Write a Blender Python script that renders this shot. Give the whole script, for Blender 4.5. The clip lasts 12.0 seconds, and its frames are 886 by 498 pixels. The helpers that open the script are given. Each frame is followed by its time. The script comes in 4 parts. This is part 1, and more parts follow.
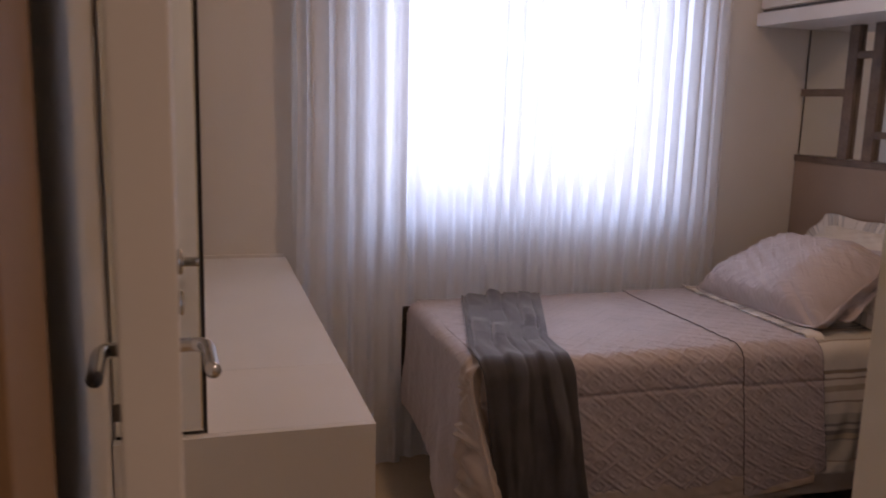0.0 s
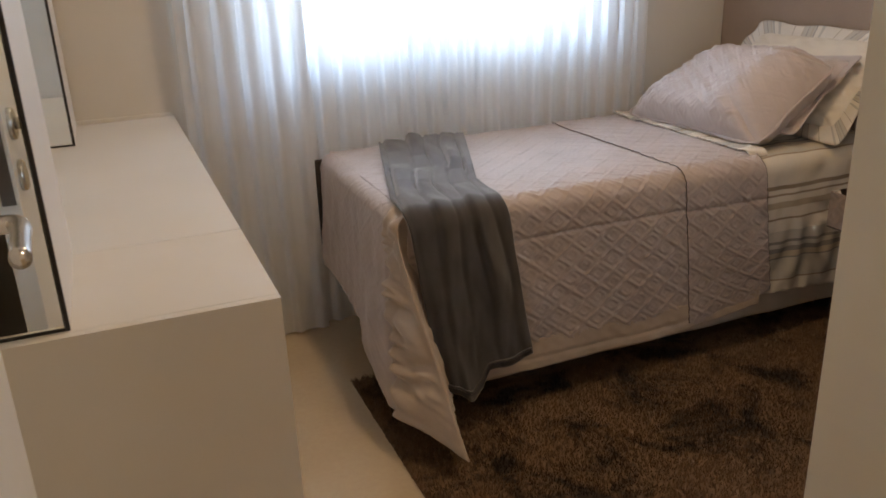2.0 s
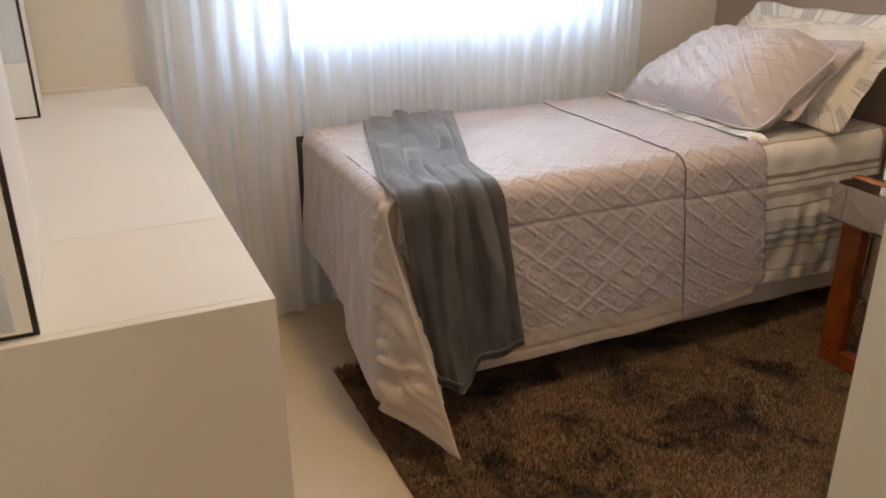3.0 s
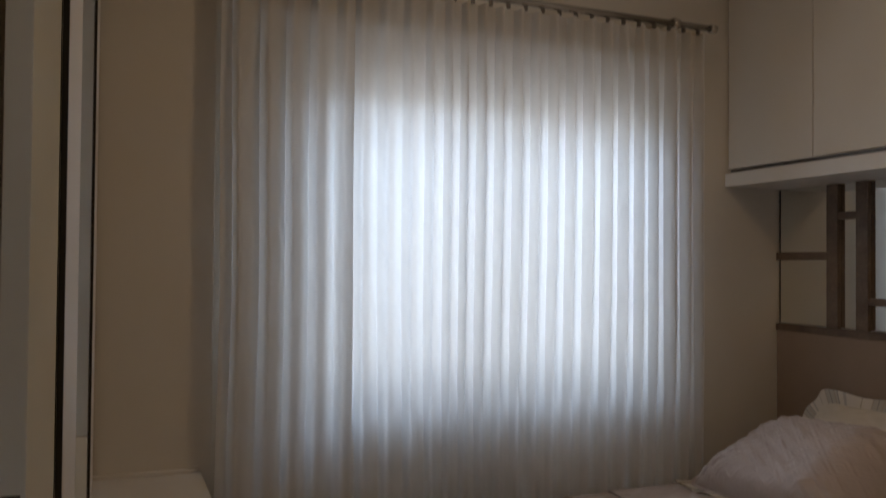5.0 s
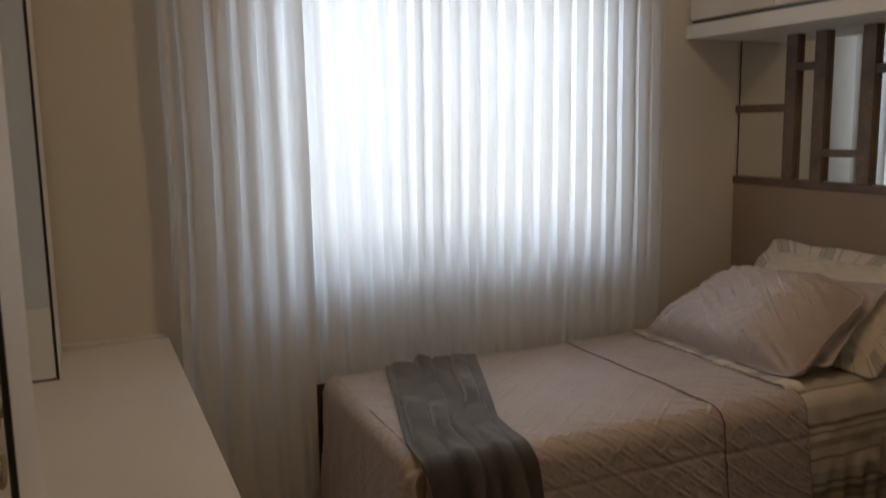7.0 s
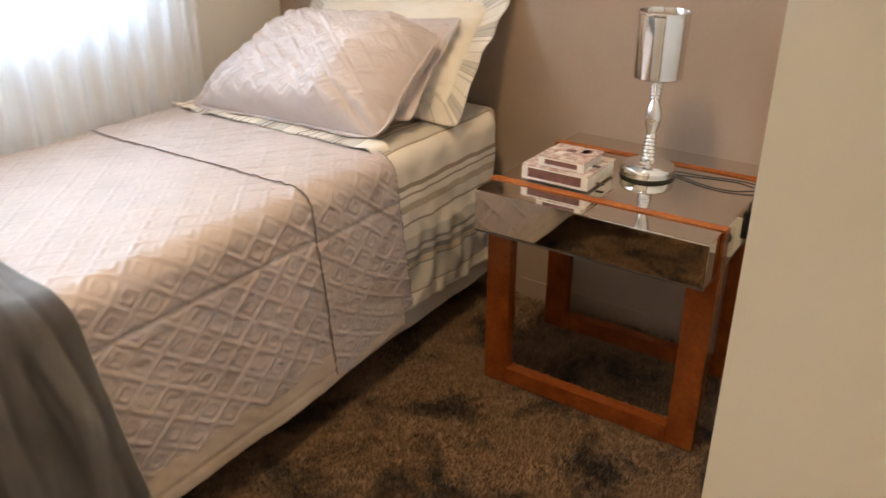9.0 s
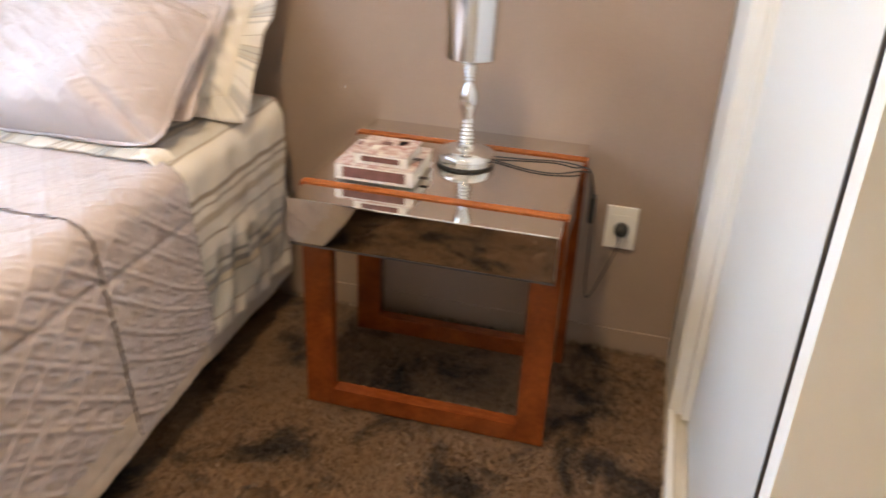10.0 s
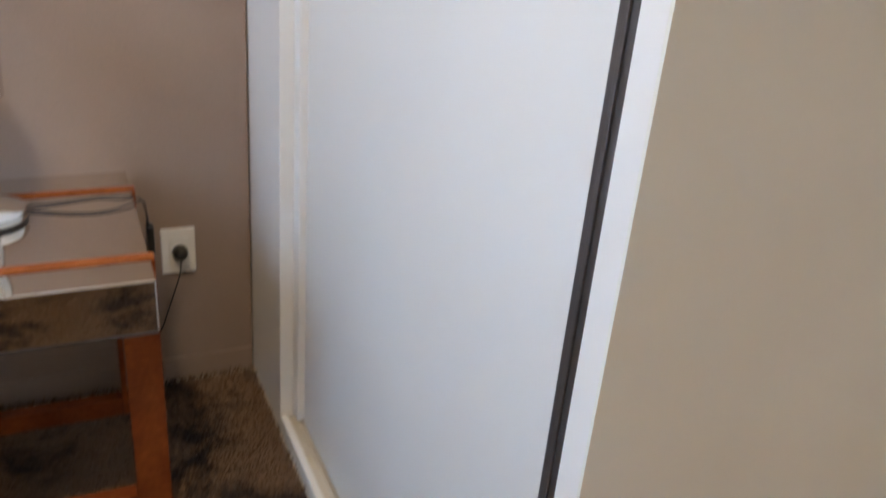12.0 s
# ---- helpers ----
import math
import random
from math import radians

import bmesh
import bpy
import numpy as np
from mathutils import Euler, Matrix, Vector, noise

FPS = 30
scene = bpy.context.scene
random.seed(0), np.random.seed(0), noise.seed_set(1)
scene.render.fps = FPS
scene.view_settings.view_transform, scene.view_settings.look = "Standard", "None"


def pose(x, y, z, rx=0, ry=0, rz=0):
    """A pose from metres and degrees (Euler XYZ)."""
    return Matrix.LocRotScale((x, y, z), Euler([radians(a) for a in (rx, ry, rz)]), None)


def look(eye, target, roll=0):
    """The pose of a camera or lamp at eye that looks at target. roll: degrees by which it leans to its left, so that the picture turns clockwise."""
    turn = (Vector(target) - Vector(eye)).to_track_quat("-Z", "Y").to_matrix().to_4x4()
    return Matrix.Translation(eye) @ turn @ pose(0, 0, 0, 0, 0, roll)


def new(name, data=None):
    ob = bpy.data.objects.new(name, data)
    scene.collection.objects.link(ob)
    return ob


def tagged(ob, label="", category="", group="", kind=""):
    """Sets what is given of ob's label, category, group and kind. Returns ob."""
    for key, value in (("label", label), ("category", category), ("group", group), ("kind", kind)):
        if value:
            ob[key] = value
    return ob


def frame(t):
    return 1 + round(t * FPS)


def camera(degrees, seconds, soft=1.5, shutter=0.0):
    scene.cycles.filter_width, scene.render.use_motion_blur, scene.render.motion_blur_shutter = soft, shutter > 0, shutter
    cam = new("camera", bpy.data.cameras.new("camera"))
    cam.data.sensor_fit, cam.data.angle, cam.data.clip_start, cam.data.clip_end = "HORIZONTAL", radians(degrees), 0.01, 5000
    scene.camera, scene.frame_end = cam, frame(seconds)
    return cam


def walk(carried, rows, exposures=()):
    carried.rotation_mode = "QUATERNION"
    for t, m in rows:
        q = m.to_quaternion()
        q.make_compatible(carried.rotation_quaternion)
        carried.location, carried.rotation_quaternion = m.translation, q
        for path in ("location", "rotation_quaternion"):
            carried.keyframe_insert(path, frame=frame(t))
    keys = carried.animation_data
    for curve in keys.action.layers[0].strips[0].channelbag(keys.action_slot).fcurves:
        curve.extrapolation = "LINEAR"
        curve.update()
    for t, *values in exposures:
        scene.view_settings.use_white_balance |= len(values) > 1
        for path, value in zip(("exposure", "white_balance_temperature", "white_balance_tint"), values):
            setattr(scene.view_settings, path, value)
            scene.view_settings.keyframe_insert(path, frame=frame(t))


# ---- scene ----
cam = camera(56.7, 12.0, soft=1.5, shutter=0.4)
PATH = [
    (0, (-2.609, -3.077, 1.407), (-2.045, -1.19, 1.056), 1.6),
    (0.5, (-2.552, -3.065, 1.382), (-1.9, -1.225, 0.947), 0.3),
    (1, (-2.542, -3.039, 1.36), (-1.858, -1.242, 0.809), -1.4),
    (1.5, (-2.524, -2.962, 1.338), (-1.869, -1.177, 0.718), -2.4),
    (2, (-2.506, -2.841, 1.322), (-1.809, -1.101, 0.624), -2.2),
    (2.5, (-2.513, -2.747, 1.31), (-1.747, -1.068, 0.541), -0.4),
    (2.7, (-2.514, -2.73, 1.313), (-1.746, -1.055, 0.534), -0.5),
    (4.3, (-2.545, -2.655, 1.422), (-1.874, -0.806, 1.057), 0.4),
    (4.5, (-2.545, -2.645, 1.446), (-1.861, -0.783, 1.186), 0.2),
    (5, (-2.562, -2.573, 1.448), (-1.816, -0.717, 1.486), 0.5),
    (5.5, (-2.554, -2.619, 1.467), (-1.792, -0.773, 1.59), -0.6),
    (6, (-2.553, -2.603, 1.467), (-1.788, -0.755, 1.471), -1.1),
    (6.5, (-2.543, -2.586, 1.458), (-1.767, -0.746, 1.346), -1.2),
    (6.7, (-2.543, -2.597, 1.455), (-1.757, -0.766, 1.279), -1.3),
    (8.3, (-2.265, -2.403, 1.356), (-1.159, -0.962, 0.518), 0.4),
    (8.5, (-2.243, -2.303, 1.325), (-0.973, -1.003, 0.49), 0.1),
    (9, (-2.193, -2.129, 1.324), (-0.697, -1.111, 0.473), 0.1),
    (9.5, (-2.132, -1.973, 1.292), (-0.512, -1.164, 0.444), 0.6),
    (10, (-2.059, -1.84, 1.305), (-0.328, -1.416, 0.398), 2.6),
    (10.5, (-2.004, -1.723, 1.298), (-0.252, -1.905, 0.351), 3.5),
    (11, (-1.996, -1.641, 1.276), (-0.389, -2.2, 0.224), 4.0),
    (11.5, (-1.981, -1.599, 1.272), (-0.432, -2.264, 0.196), 4.2),
    (12, (-1.968, -1.598, 1.305), (-0.341, -2.405, 0.466), 5.1),
]
EXPOSURES = [(0.0, -1.15, 7250, 38), (0.5, -1.75, 7400, 34), (1.0, -1.13, 7400, 27), (1.5, -0.64, 7400, 19), (2.0, -0.28, 7350, 16), (2.7, 0.44, 7000, 13), (4.3, -1.52, 7700, 19), (5.0, -2.08, 8300, 19), (6.0, -1.96, 8950, 20), (6.7, -1.90, 8850, 20), (8.3, 0.42, 7950, 12), (9.0, 0.78, 7400, 12), (10.0, 1.14, 6600, 13), (10.5, 1.05, 6250, 12), (11.0, 0.63, 6050, 12), (12.0, 0.52, 5950, 12)]
walk(cam, [(t, look(eye, target, roll)) for t, eye, target, roll in PATH], EXPOSURES)

# ---- world, sky light and lamps ----
world = bpy.data.worlds.new("world")
scene.world = world
world.use_nodes = True
wn = world.node_tree
sky = wn.nodes.new("ShaderNodeTexSky")
sky.sky_type, sky.sun_disc = "NISHITA", False
sky.sun_elevation, sky.sun_rotation = radians(48), radians(150)
wn.links.new(sky.outputs[0], wn.nodes["Background"].inputs[0])
wn.nodes["Background"].inputs[1].default_value = 0.12


def area_lamp(name, m, sx, sy, watts, colour):
    d = bpy.data.lights.new(name, "AREA")
    d.shape, d.size, d.size_y, d.energy, d.color = "RECTANGLE", sx, sy, watts, colour
    ob = new(name, d)
    ob.matrix_world = m
    return d


# daylight in the window's opening, warm ceiling lamps in the room and in the hall
day = area_lamp("window_daylight", look((-1.315, 0.235, 1.555), (-1.315, -2.0, 1.43)), 1.24, 1.00, 27.5, (0.66, 0.83, 1.0))
day.spread = radians(140)
area_lamp("window_sky", look((-1.325, 1.25, 2.55), (-1.325, 0.10, 1.50)), 1.6, 0.9, 170, (0.33, 0.60, 1.0))
area_lamp("room_lamp_light", look((-1.45, -1.30, 2.765), (-1.45, -1.3001, 0)), 0.21, 0.21, 16.5, (1.0, 0.76, 0.46))
area_lamp("hall_lamp_light", look((-1.40, -3.55, 2.765), (-1.40, -3.5501, 0)), 0.17, 0.17, 21, (1.0, 0.87, 0.70))


# ---- materials ----
def mat(name, colour, rough=0.6, metal=0.0, vary=0.08, scale=6.0, fine=160.0, bump=0.15, depth=0.002, sheen=0.0, spec=0.5, colour2=None):
    """A surface with broad stains, fine grain, uneven gloss and a slight relief."""
    m = bpy.data.materials.new(name)
    m.use_nodes = True
    nt = m.node_tree
    N, L = nt.nodes, nt.links
    b = N["Principled BSDF"]
    tc = N.new("ShaderNodeTexCoord")
    n1, n2 = N.new("ShaderNodeTexNoise"), N.new("ShaderNodeTexNoise")
    n1.inputs["Scale"].default_value, n1.inputs["Detail"].default_value = scale, 5
    n2.inputs["Scale"].default_value, n2.inputs["Detail"].default_value = fine, 3
    L.new(tc.outputs["Object"], n1.inputs["Vector"])
    L.new(tc.outputs["Object"], n2.inputs["Vector"])
    r = N.new("ShaderNodeValToRGB")
    c2 = colour2 or [c * (1 - 2 * vary) for c in colour]
    c1 = colour if colour2 else [min(1, c * (1 + vary)) for c in colour]
    r.color_ramp.elements[0].color, r.color_ramp.elements[1].color = (*c2, 1), (*c1, 1)
    r.color_ramp.elements[0].position, r.color_ramp.elements[1].position = 0.3, 0.7
    L.new(n1.outputs["Fac"], r.inputs["Fac"])
    mx = N.new("ShaderNodeMix")
    mx.data_type, mx.blend_type = "RGBA", "OVERLAY"
    mx.inputs[0].default_value = min(1, vary * 1.5)
    L.new(r.outputs["Color"], mx.inputs[6])
    L.new(n2.outputs["Fac"], mx.inputs[7])
    L.new(mx.outputs[2], b.inputs["Base Color"])
    mr = N.new("ShaderNodeMapRange")
    mr.inputs["To Min"].default_value, mr.inputs["To Max"].default_value = rough * 0.85, min(1, rough * 1.15)
    L.new(n1.outputs["Fac"], mr.inputs["Value"])
    L.new(mr.outputs[0], b.inputs["Roughness"])
    b.inputs["Metallic"].default_value = metal
    b.inputs["Specular IOR Level"].default_value = spec
    b.inputs["Sheen Weight"].default_value = sheen
    if bump:
        bp = N.new("ShaderNodeBump")
        bp.inputs["Strength"].default_value, bp.inputs["Distance"].default_value = bump, depth
        L.new(n2.outputs["Fac"], bp.inputs["Height"])
        L.new(bp.outputs[0], b.inputs["Normal"])
    return m


def stripes(m, axis, period, bands, offset=0.0):
    """Lays woven stripes over a material, by the cloth's own measure (0: along, 1: across)."""
    nt = m.node_tree
    N, L = nt.nodes, nt.links
    uv, sep = N.new("ShaderNodeUVMap"), N.new("ShaderNodeSeparateXYZ")
    L.new(uv.outputs[0], sep.inputs[0])
    a = N.new("ShaderNodeMath")
    a.operation = "ADD"
    a.inputs[1].default_value = offset
    d = N.new("ShaderNodeMath")
    d.operation = "DIVIDE"
    d.inputs[1].default_value = period
    f = N.new("ShaderNodeMath")
    f.operation = "FRACT"
    L.new(sep.outputs[axis], a.inputs[0])
    L.new(a.outputs[0], d.inputs[0])
    L.new(d.outputs[0], f.inputs[0])
    r = N.new("ShaderNodeValToRGB")
    r.color_ramp.interpolation = "CONSTANT"
    for i, (p, c) in enumerate(bands):
        e = r.color_ramp.elements[i] if i < 2 else r.color_ramp.elements.new(p)
        e.position, e.color = p, (*c, 1)
    L.new(f.outputs[0], r.inputs["Fac"])
    mx = N.new("ShaderNodeMix")
    mx.data_type, mx.blend_type = "RGBA", "MULTIPLY"
    mx.inputs[0].default_value = 1.0
    b = N["Principled BSDF"]
    old = b.inputs["Base Color"].links[0].from_socket
    L.new(old, mx.inputs[6])
    L.new(r.outputs["Color"], mx.inputs[7])
    L.new(mx.outputs[2], b.inputs["Base Color"])
    return m


def sheer(name, colour, through_share, clear):
    """Thin curtain cloth: scatters light to both sides and lets a little straight through."""
    m = mat(name, colour, 0.9, vary=0.03, scale=9, fine=700, bump=0.1, depth=0.0006, spec=0.1)
    nt = m.node_tree
    N, L = nt.nodes, nt.links
    b, out = N["Principled BSDF"], N["Material Output"]
    tr, tp = N.new("ShaderNodeBsdfTranslucent"), N.new("ShaderNodeBsdfTransparent")
    tr.inputs["Color"].default_value = (*colour, 1)
    m1, m2 = N.new("ShaderNodeMixShader"), N.new("ShaderNodeMixShader")
    m1.inputs[0].default_value, m2.inputs[0].default_value = through_share, clear
    L.new(b.outputs[0], m1.inputs[1])
    L.new(tr.outputs[0], m1.inputs[2])
    L.new(m1.outputs[0], m2.inputs[1])
    L.new(tp.outputs[0], m2.inputs[2])
    L.new(m2.outputs[0], out.inputs["Surface"])
    return m


def glass(name):
    m = bpy.data.materials.new(name)
    m.use_nodes = True
    b = m.node_tree.nodes["Principled BSDF"]
    b.inputs["Transmission Weight"].default_value, b.inputs["Roughness"].default_value, b.inputs["IOR"].default_value = 1, 0.0, 1.45
    return m


def glow(name, colour, strength):
    m = bpy.data.materials.new(name)
    m.use_nodes = True
    b = m.node_tree.nodes["Principled BSDF"]
    b.inputs["Emission Color"].default_value, b.inputs["Emission Strength"].default_value = (*colour, 1), strength
    return m


def wood(name, dark, light, rough=0.35):
    """Stained wood with long grain along y and z."""
    m = mat(name, light, rough, vary=0.2, scale=7, fine=90, bump=0.12, depth=0.001, colour2=dark)
    nt = m.node_tree
    mp = nt.nodes.new("ShaderNodeMapping")
    mp.inputs["Scale"].default_value = (14, 2.2, 2.2)
    tc = nt.nodes["Texture Coordinate"]
    nt.links.new(tc.outputs["Object"], mp.inputs["Vector"])
    nt.links.new(mp.outputs[0], nt.nodes["Noise Texture"].inputs["Vector"])
    return m


WALL = mat("wall_paint_offwhite", (0.72, 0.68, 0.62), 0.75, vary=0.025, scale=2.5, fine=260, bump=0.12, depth=0.0008, spec=0.25)
STUB = mat("wall_paint_greige", (0.79, 0.765, 0.675), 0.75, vary=0.025, scale=2.5, fine=260, bump=0.12, depth=0.0008, spec=0.25)
TAUPE = mat("taupe_wall_panel", (0.34, 0.252, 0.194), 0.6, vary=0.05, scale=3, fine=220, bump=0.12, depth=0.0007, spec=0.3)
JAMB = mat("brown_left_frame", (0.25, 0.155, 0.085), 0.6, vary=0.06, scale=4, fine=200, bump=0.1, depth=0.0008, spec=0.3)
HALL = mat("hall_paint", (0.42, 0.28, 0.17), 0.7, vary=0.05, scale=2.5, fine=220, bump=0.1, depth=0.0008, spec=0.3)
CEIL = mat("ceiling_paint", (0.78, 0.77, 0.74), 0.85, vary=0.02, scale=2, fine=200, bump=0.1, depth=0.0006, spec=0.2)
FLOOR = mat("polished_cream_porcelain", (0.62, 0.49, 0.34), 0.14, vary=0.05, scale=3.5, fine=60, bump=0.02, depth=0.0004)
LACQ = mat("white_lacquer", (0.76, 0.745, 0.72), 0.38, vary=0.018, scale=3, fine=320, bump=0.06, depth=0.0004)
LACQ2 = mat("satin_white_board", (0.74, 0.71, 0.67), 0.55, vary=0.02, scale=3, fine=320, bump=0.06, depth=0.0004)
WARD = mat("white_wardrobe_board", (0.81, 0.785, 0.735), 0.45, vary=0.012, scale=2.5, fine=320, bump=0.06, depth=0.0004)
TRACK = mat("cream_track", (0.62, 0.55, 0.44), 0.45, vary=0.06, scale=9, fine=200, bump=0.1, depth=0.0005)
GREYM = mat("grey_aluminium", (0.16, 0.15, 0.145), 0.35, metal=0.7, vary=0.05, scale=8, fine=300, bump=0.05, depth=0.0003)
STEEL = mat("satin_nickel", (0.62, 0.60, 0.57), 0.22, metal=1.0, vary=0.04, scale=15, fine=400, bump=0.05, depth=0.0003)
CHROME = mat("polished_chrome", (0.80, 0.80, 0.79), 0.06, metal=1.0, vary=0.03, scale=10, fine=300, bump=0.03, depth=0.0003)
MIRROR = mat("mirror_silver", (0.86, 0.88, 0.86), 0.012, metal=1.0, vary=0.01, scale=3, fine=50, bump=0.0)
BRONZE = mat("bronze_mirror", (0.80, 0.765, 0.71), 0.025, metal=1.0, vary=0.02, scale=4, fine=60, bump=0.0)
BLACK = mat("black_edge", (0.02, 0.018, 0.016), 0.4, vary=0.1, scale=10, fine=200, bump=0.05, depth=0.0004)
RUBBER = mat("black_plastic", (0.018, 0.017, 0.016), 0.45, vary=0.1, scale=30, fine=300, bump=0.08, depth=0.0004)
PLASTIC = mat("white_plastic", (0.80, 0.77, 0.70), 0.35, vary=0.02, scale=20, fine=300, bump=0.04, depth=0.0003)
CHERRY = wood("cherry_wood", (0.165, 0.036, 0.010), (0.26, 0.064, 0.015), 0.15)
# lit copy of the cherry wood: the top strips' glint is in the colour
CHERRY_LIT = wood("cherry_wood_lit", (0.27, 0.070, 0.016), (0.38, 0.115, 0.028), 0.18)
LATTICE = wood("taupe_stained_wood", (0.12, 0.085, 0.062), (0.19, 0.135, 0.10), 0.5)
QUILT = mat("lilac_grey_satin_quilt", (0.52, 0.445, 0.425), 0.42, vary=0.05, scale=8, fine=520, bump=0.2, depth=0.0008, sheen=0.25, spec=0.55)
BORDER = mat("beige_satin_border", (0.51, 0.42, 0.345), 0.5, vary=0.06, scale=9, fine=520, bump=0.15, depth=0.0008, sheen=0.2, spec=0.35)
PIPING = mat("dark_piping", (0.075, 0.06, 0.058), 0.8, vary=0.1, scale=40, fine=600, bump=0.2, depth=0.0006)
PEACH = mat("peach_fitted_sheet", (0.60, 0.44, 0.34), 0.8, vary=0.05, scale=8, fine=600, bump=0.15, depth=0.0006, sheen=0.1)
BASEC = mat("bed_base_cover", (0.62, 0.54, 0.46), 0.85, vary=0.06, scale=8, fine=500, bump=0.2, depth=0.0008)
# cloth of the bed base; also colours the slab of shade by the curtain
DARKF = mat("dark_bed_base_and_gap_shade", (0.05, 0.04, 0.035), 0.9, vary=0.1, scale=12, fine=500, bump=0.2, depth=0.0008)
CREAM = mat("cream_cotton", (0.71, 0.655, 0.57), 0.85, vary=0.04, scale=9, fine=600, bump=0.15, depth=0.0006, sheen=0.1)
THROW = mat("grey_velvet_throw", (0.054, 0.050, 0.052), 0.7, vary=0.14, scale=14, fine=420, bump=0.3, depth=0.001, sheen=0.7, spec=0.25)
THROW.node_tree.nodes["Principled BSDF"].inputs["Sheen Roughness"].default_value = 0.5
SHEER = sheer("white_sheer", (0.85, 0.84, 0.83), 0.50, 0.015)
RUGM = mat("brown_shag", (0.200, 0.120, 0.068), 0.95, vary=0.25, scale=4.2, fine=120, bump=0.3, depth=0.004, sheen=0.12, spec=0.1, colour2=(0.042, 0.029, 0.022))
ramp = RUGM.node_tree.nodes["Color Ramp"].color_ramp.elements
ramp[0].position, ramp[1].position = 0.385, 0.505
RUGM.node_tree.nodes["Noise Texture"].inputs["Distortion"].default_value = 0.5
RUGM.node_tree.nodes["Noise Texture"].inputs["Roughness"].default_value = 0.72
GLASS = glass("window_glass")
LAMPG = glow("lamp_diffuser", (1.0, 0.80, 0.58), 6.0)
PRINTW = mat("book_white", (0.72, 0.66, 0.58), 0.5, vary=0.08, scale=30, fine=300, bump=0.06, depth=0.0004)
PRINTR = mat("book_maroon", (0.16, 0.065, 0.05), 0.5, vary=0.15, scale=60, fine=300, bump=0.06, depth=0.0004)
PRINTF = mat("book_floral", (0.66, 0.60, 0.52), 0.5, vary=0.3, scale=55, fine=200, bump=0.05, depth=0.0004, colour2=(0.30, 0.11, 0.08))
PAGES = mat("paper_pages", (0.74, 0.70, 0.62), 0.8, vary=0.08, scale=40, fine=700, bump=0.3, depth=0.0006)
SHEETM = mat("striped_cotton", (0.72, 0.68, 0.61), 0.85, vary=0.05, scale=9, fine=600, bump=0.15, depth=0.0006, sheen=0.1)
tan, slate, pale, ivory, khaki = (0.46, 0.39, 0.32), (0.34, 0.345, 0.36), (0.72, 0.72, 0.71), (1.0, 0.98, 0.95), (0.66, 0.59, 0.50)
stripes(SHEETM, 1, 0.43, [(0.0, ivory), (0.09, tan), (0.125, ivory), (0.16, tan), (0.175, ivory), (0.22, khaki), (0.27, ivory), (0.35, tan), (0.365, ivory),
                          (0.46, pale), (0.54, slate), (0.565, pale), (0.60, slate), (0.64, khaki), (0.68, slate), (0.695, pale), (0.86, tan), (0.875, ivory)], 0.055)
FRILLM = mat("striped_frill", (0.70, 0.67, 0.63), 0.85, vary=0.05, scale=9, fine=600, bump=0.15, depth=0.0006, sheen=0.1)
stripes(FRILLM, 0, 0.150, [(0.0, ivory), (0.24, pale), (0.30, ivory), (0.40, slate), (0.415, pale), (0.47, khaki), (0.49, pale), (0.58, slate), (0.595, pale), (0.70, khaki), (0.72, ivory), (0.93, tan), (0.945, ivory)])


# ---- building helpers ----
def thing(name, loc, label, category, group="", kind=""):
    ob = new(name)
    ob.location = loc
    ob.empty_display_size = 0.05
    return tagged(ob, label, category, group, kind)


def link_mesh(name, me, material, parent=None, label="", smooth=False):
    ob = new(name, me)
    if material:
        me.materials.append(material)
    if smooth:
        for p in me.polygons:
            p.use_smooth = True
    if parent is not None:
        ob.parent = parent
        ob.matrix_parent_inverse = Matrix.Translation(-parent.location)
    return tagged(ob, label)


def part(name, bm, material, parent=None, label="", smooth=False):
    me = bpy.data.meshes.new(name)
    bm.to_mesh(me)
    bm.free()
    return link_mesh(name, me, material, parent, label, smooth)


def add_box(bm, x0, x1, y0, y1, z0, z1, bevel=0.0, seg=2):
    b = bmesh.new()
    bmesh.ops.create_cube(b, size=1)
    for v in b.verts:
        v.co = (x0 + (v.co.x + 0.5) * (x1 - x0), y0 + (v.co.y + 0.5) * (y1 - y0), z0 + (v.co.z + 0.5) * (z1 - z0))
    if bevel:
        bmesh.ops.bevel(b, geom=b.edges[:], offset=bevel, segments=seg, profile=0.7, affect="EDGES")
    me = bpy.data.meshes.new("tmp")
    b.to_mesh(me)
    b.free()
    bm.from_mesh(me)
    bpy.data.meshes.remove(me)
    return bm


def box(*a, bevel=0.0, seg=2):
    return add_box(bmesh.new(), *a, bevel=bevel, seg=seg)


def lathe(profile, cx, cy, seg=48):
    """A turned body from rows of radius and height."""
    bm = bmesh.new()
    rings = []
    for r, z in profile:
        rings.append([bm.verts.new((cx + r * math.cos(2 * math.pi * i / seg), cy + r * math.sin(2 * math.pi * i / seg), z)) for i in range(seg)])
    for a, b in zip(rings, rings[1:]):
        for i in range(seg):
            bm.faces.new((a[i], a[(i + 1) % seg], b[(i + 1) % seg], b[i]))
    for ring in (rings[0][::-1], rings[-1]):
        bm.faces.new(ring)
    return bm


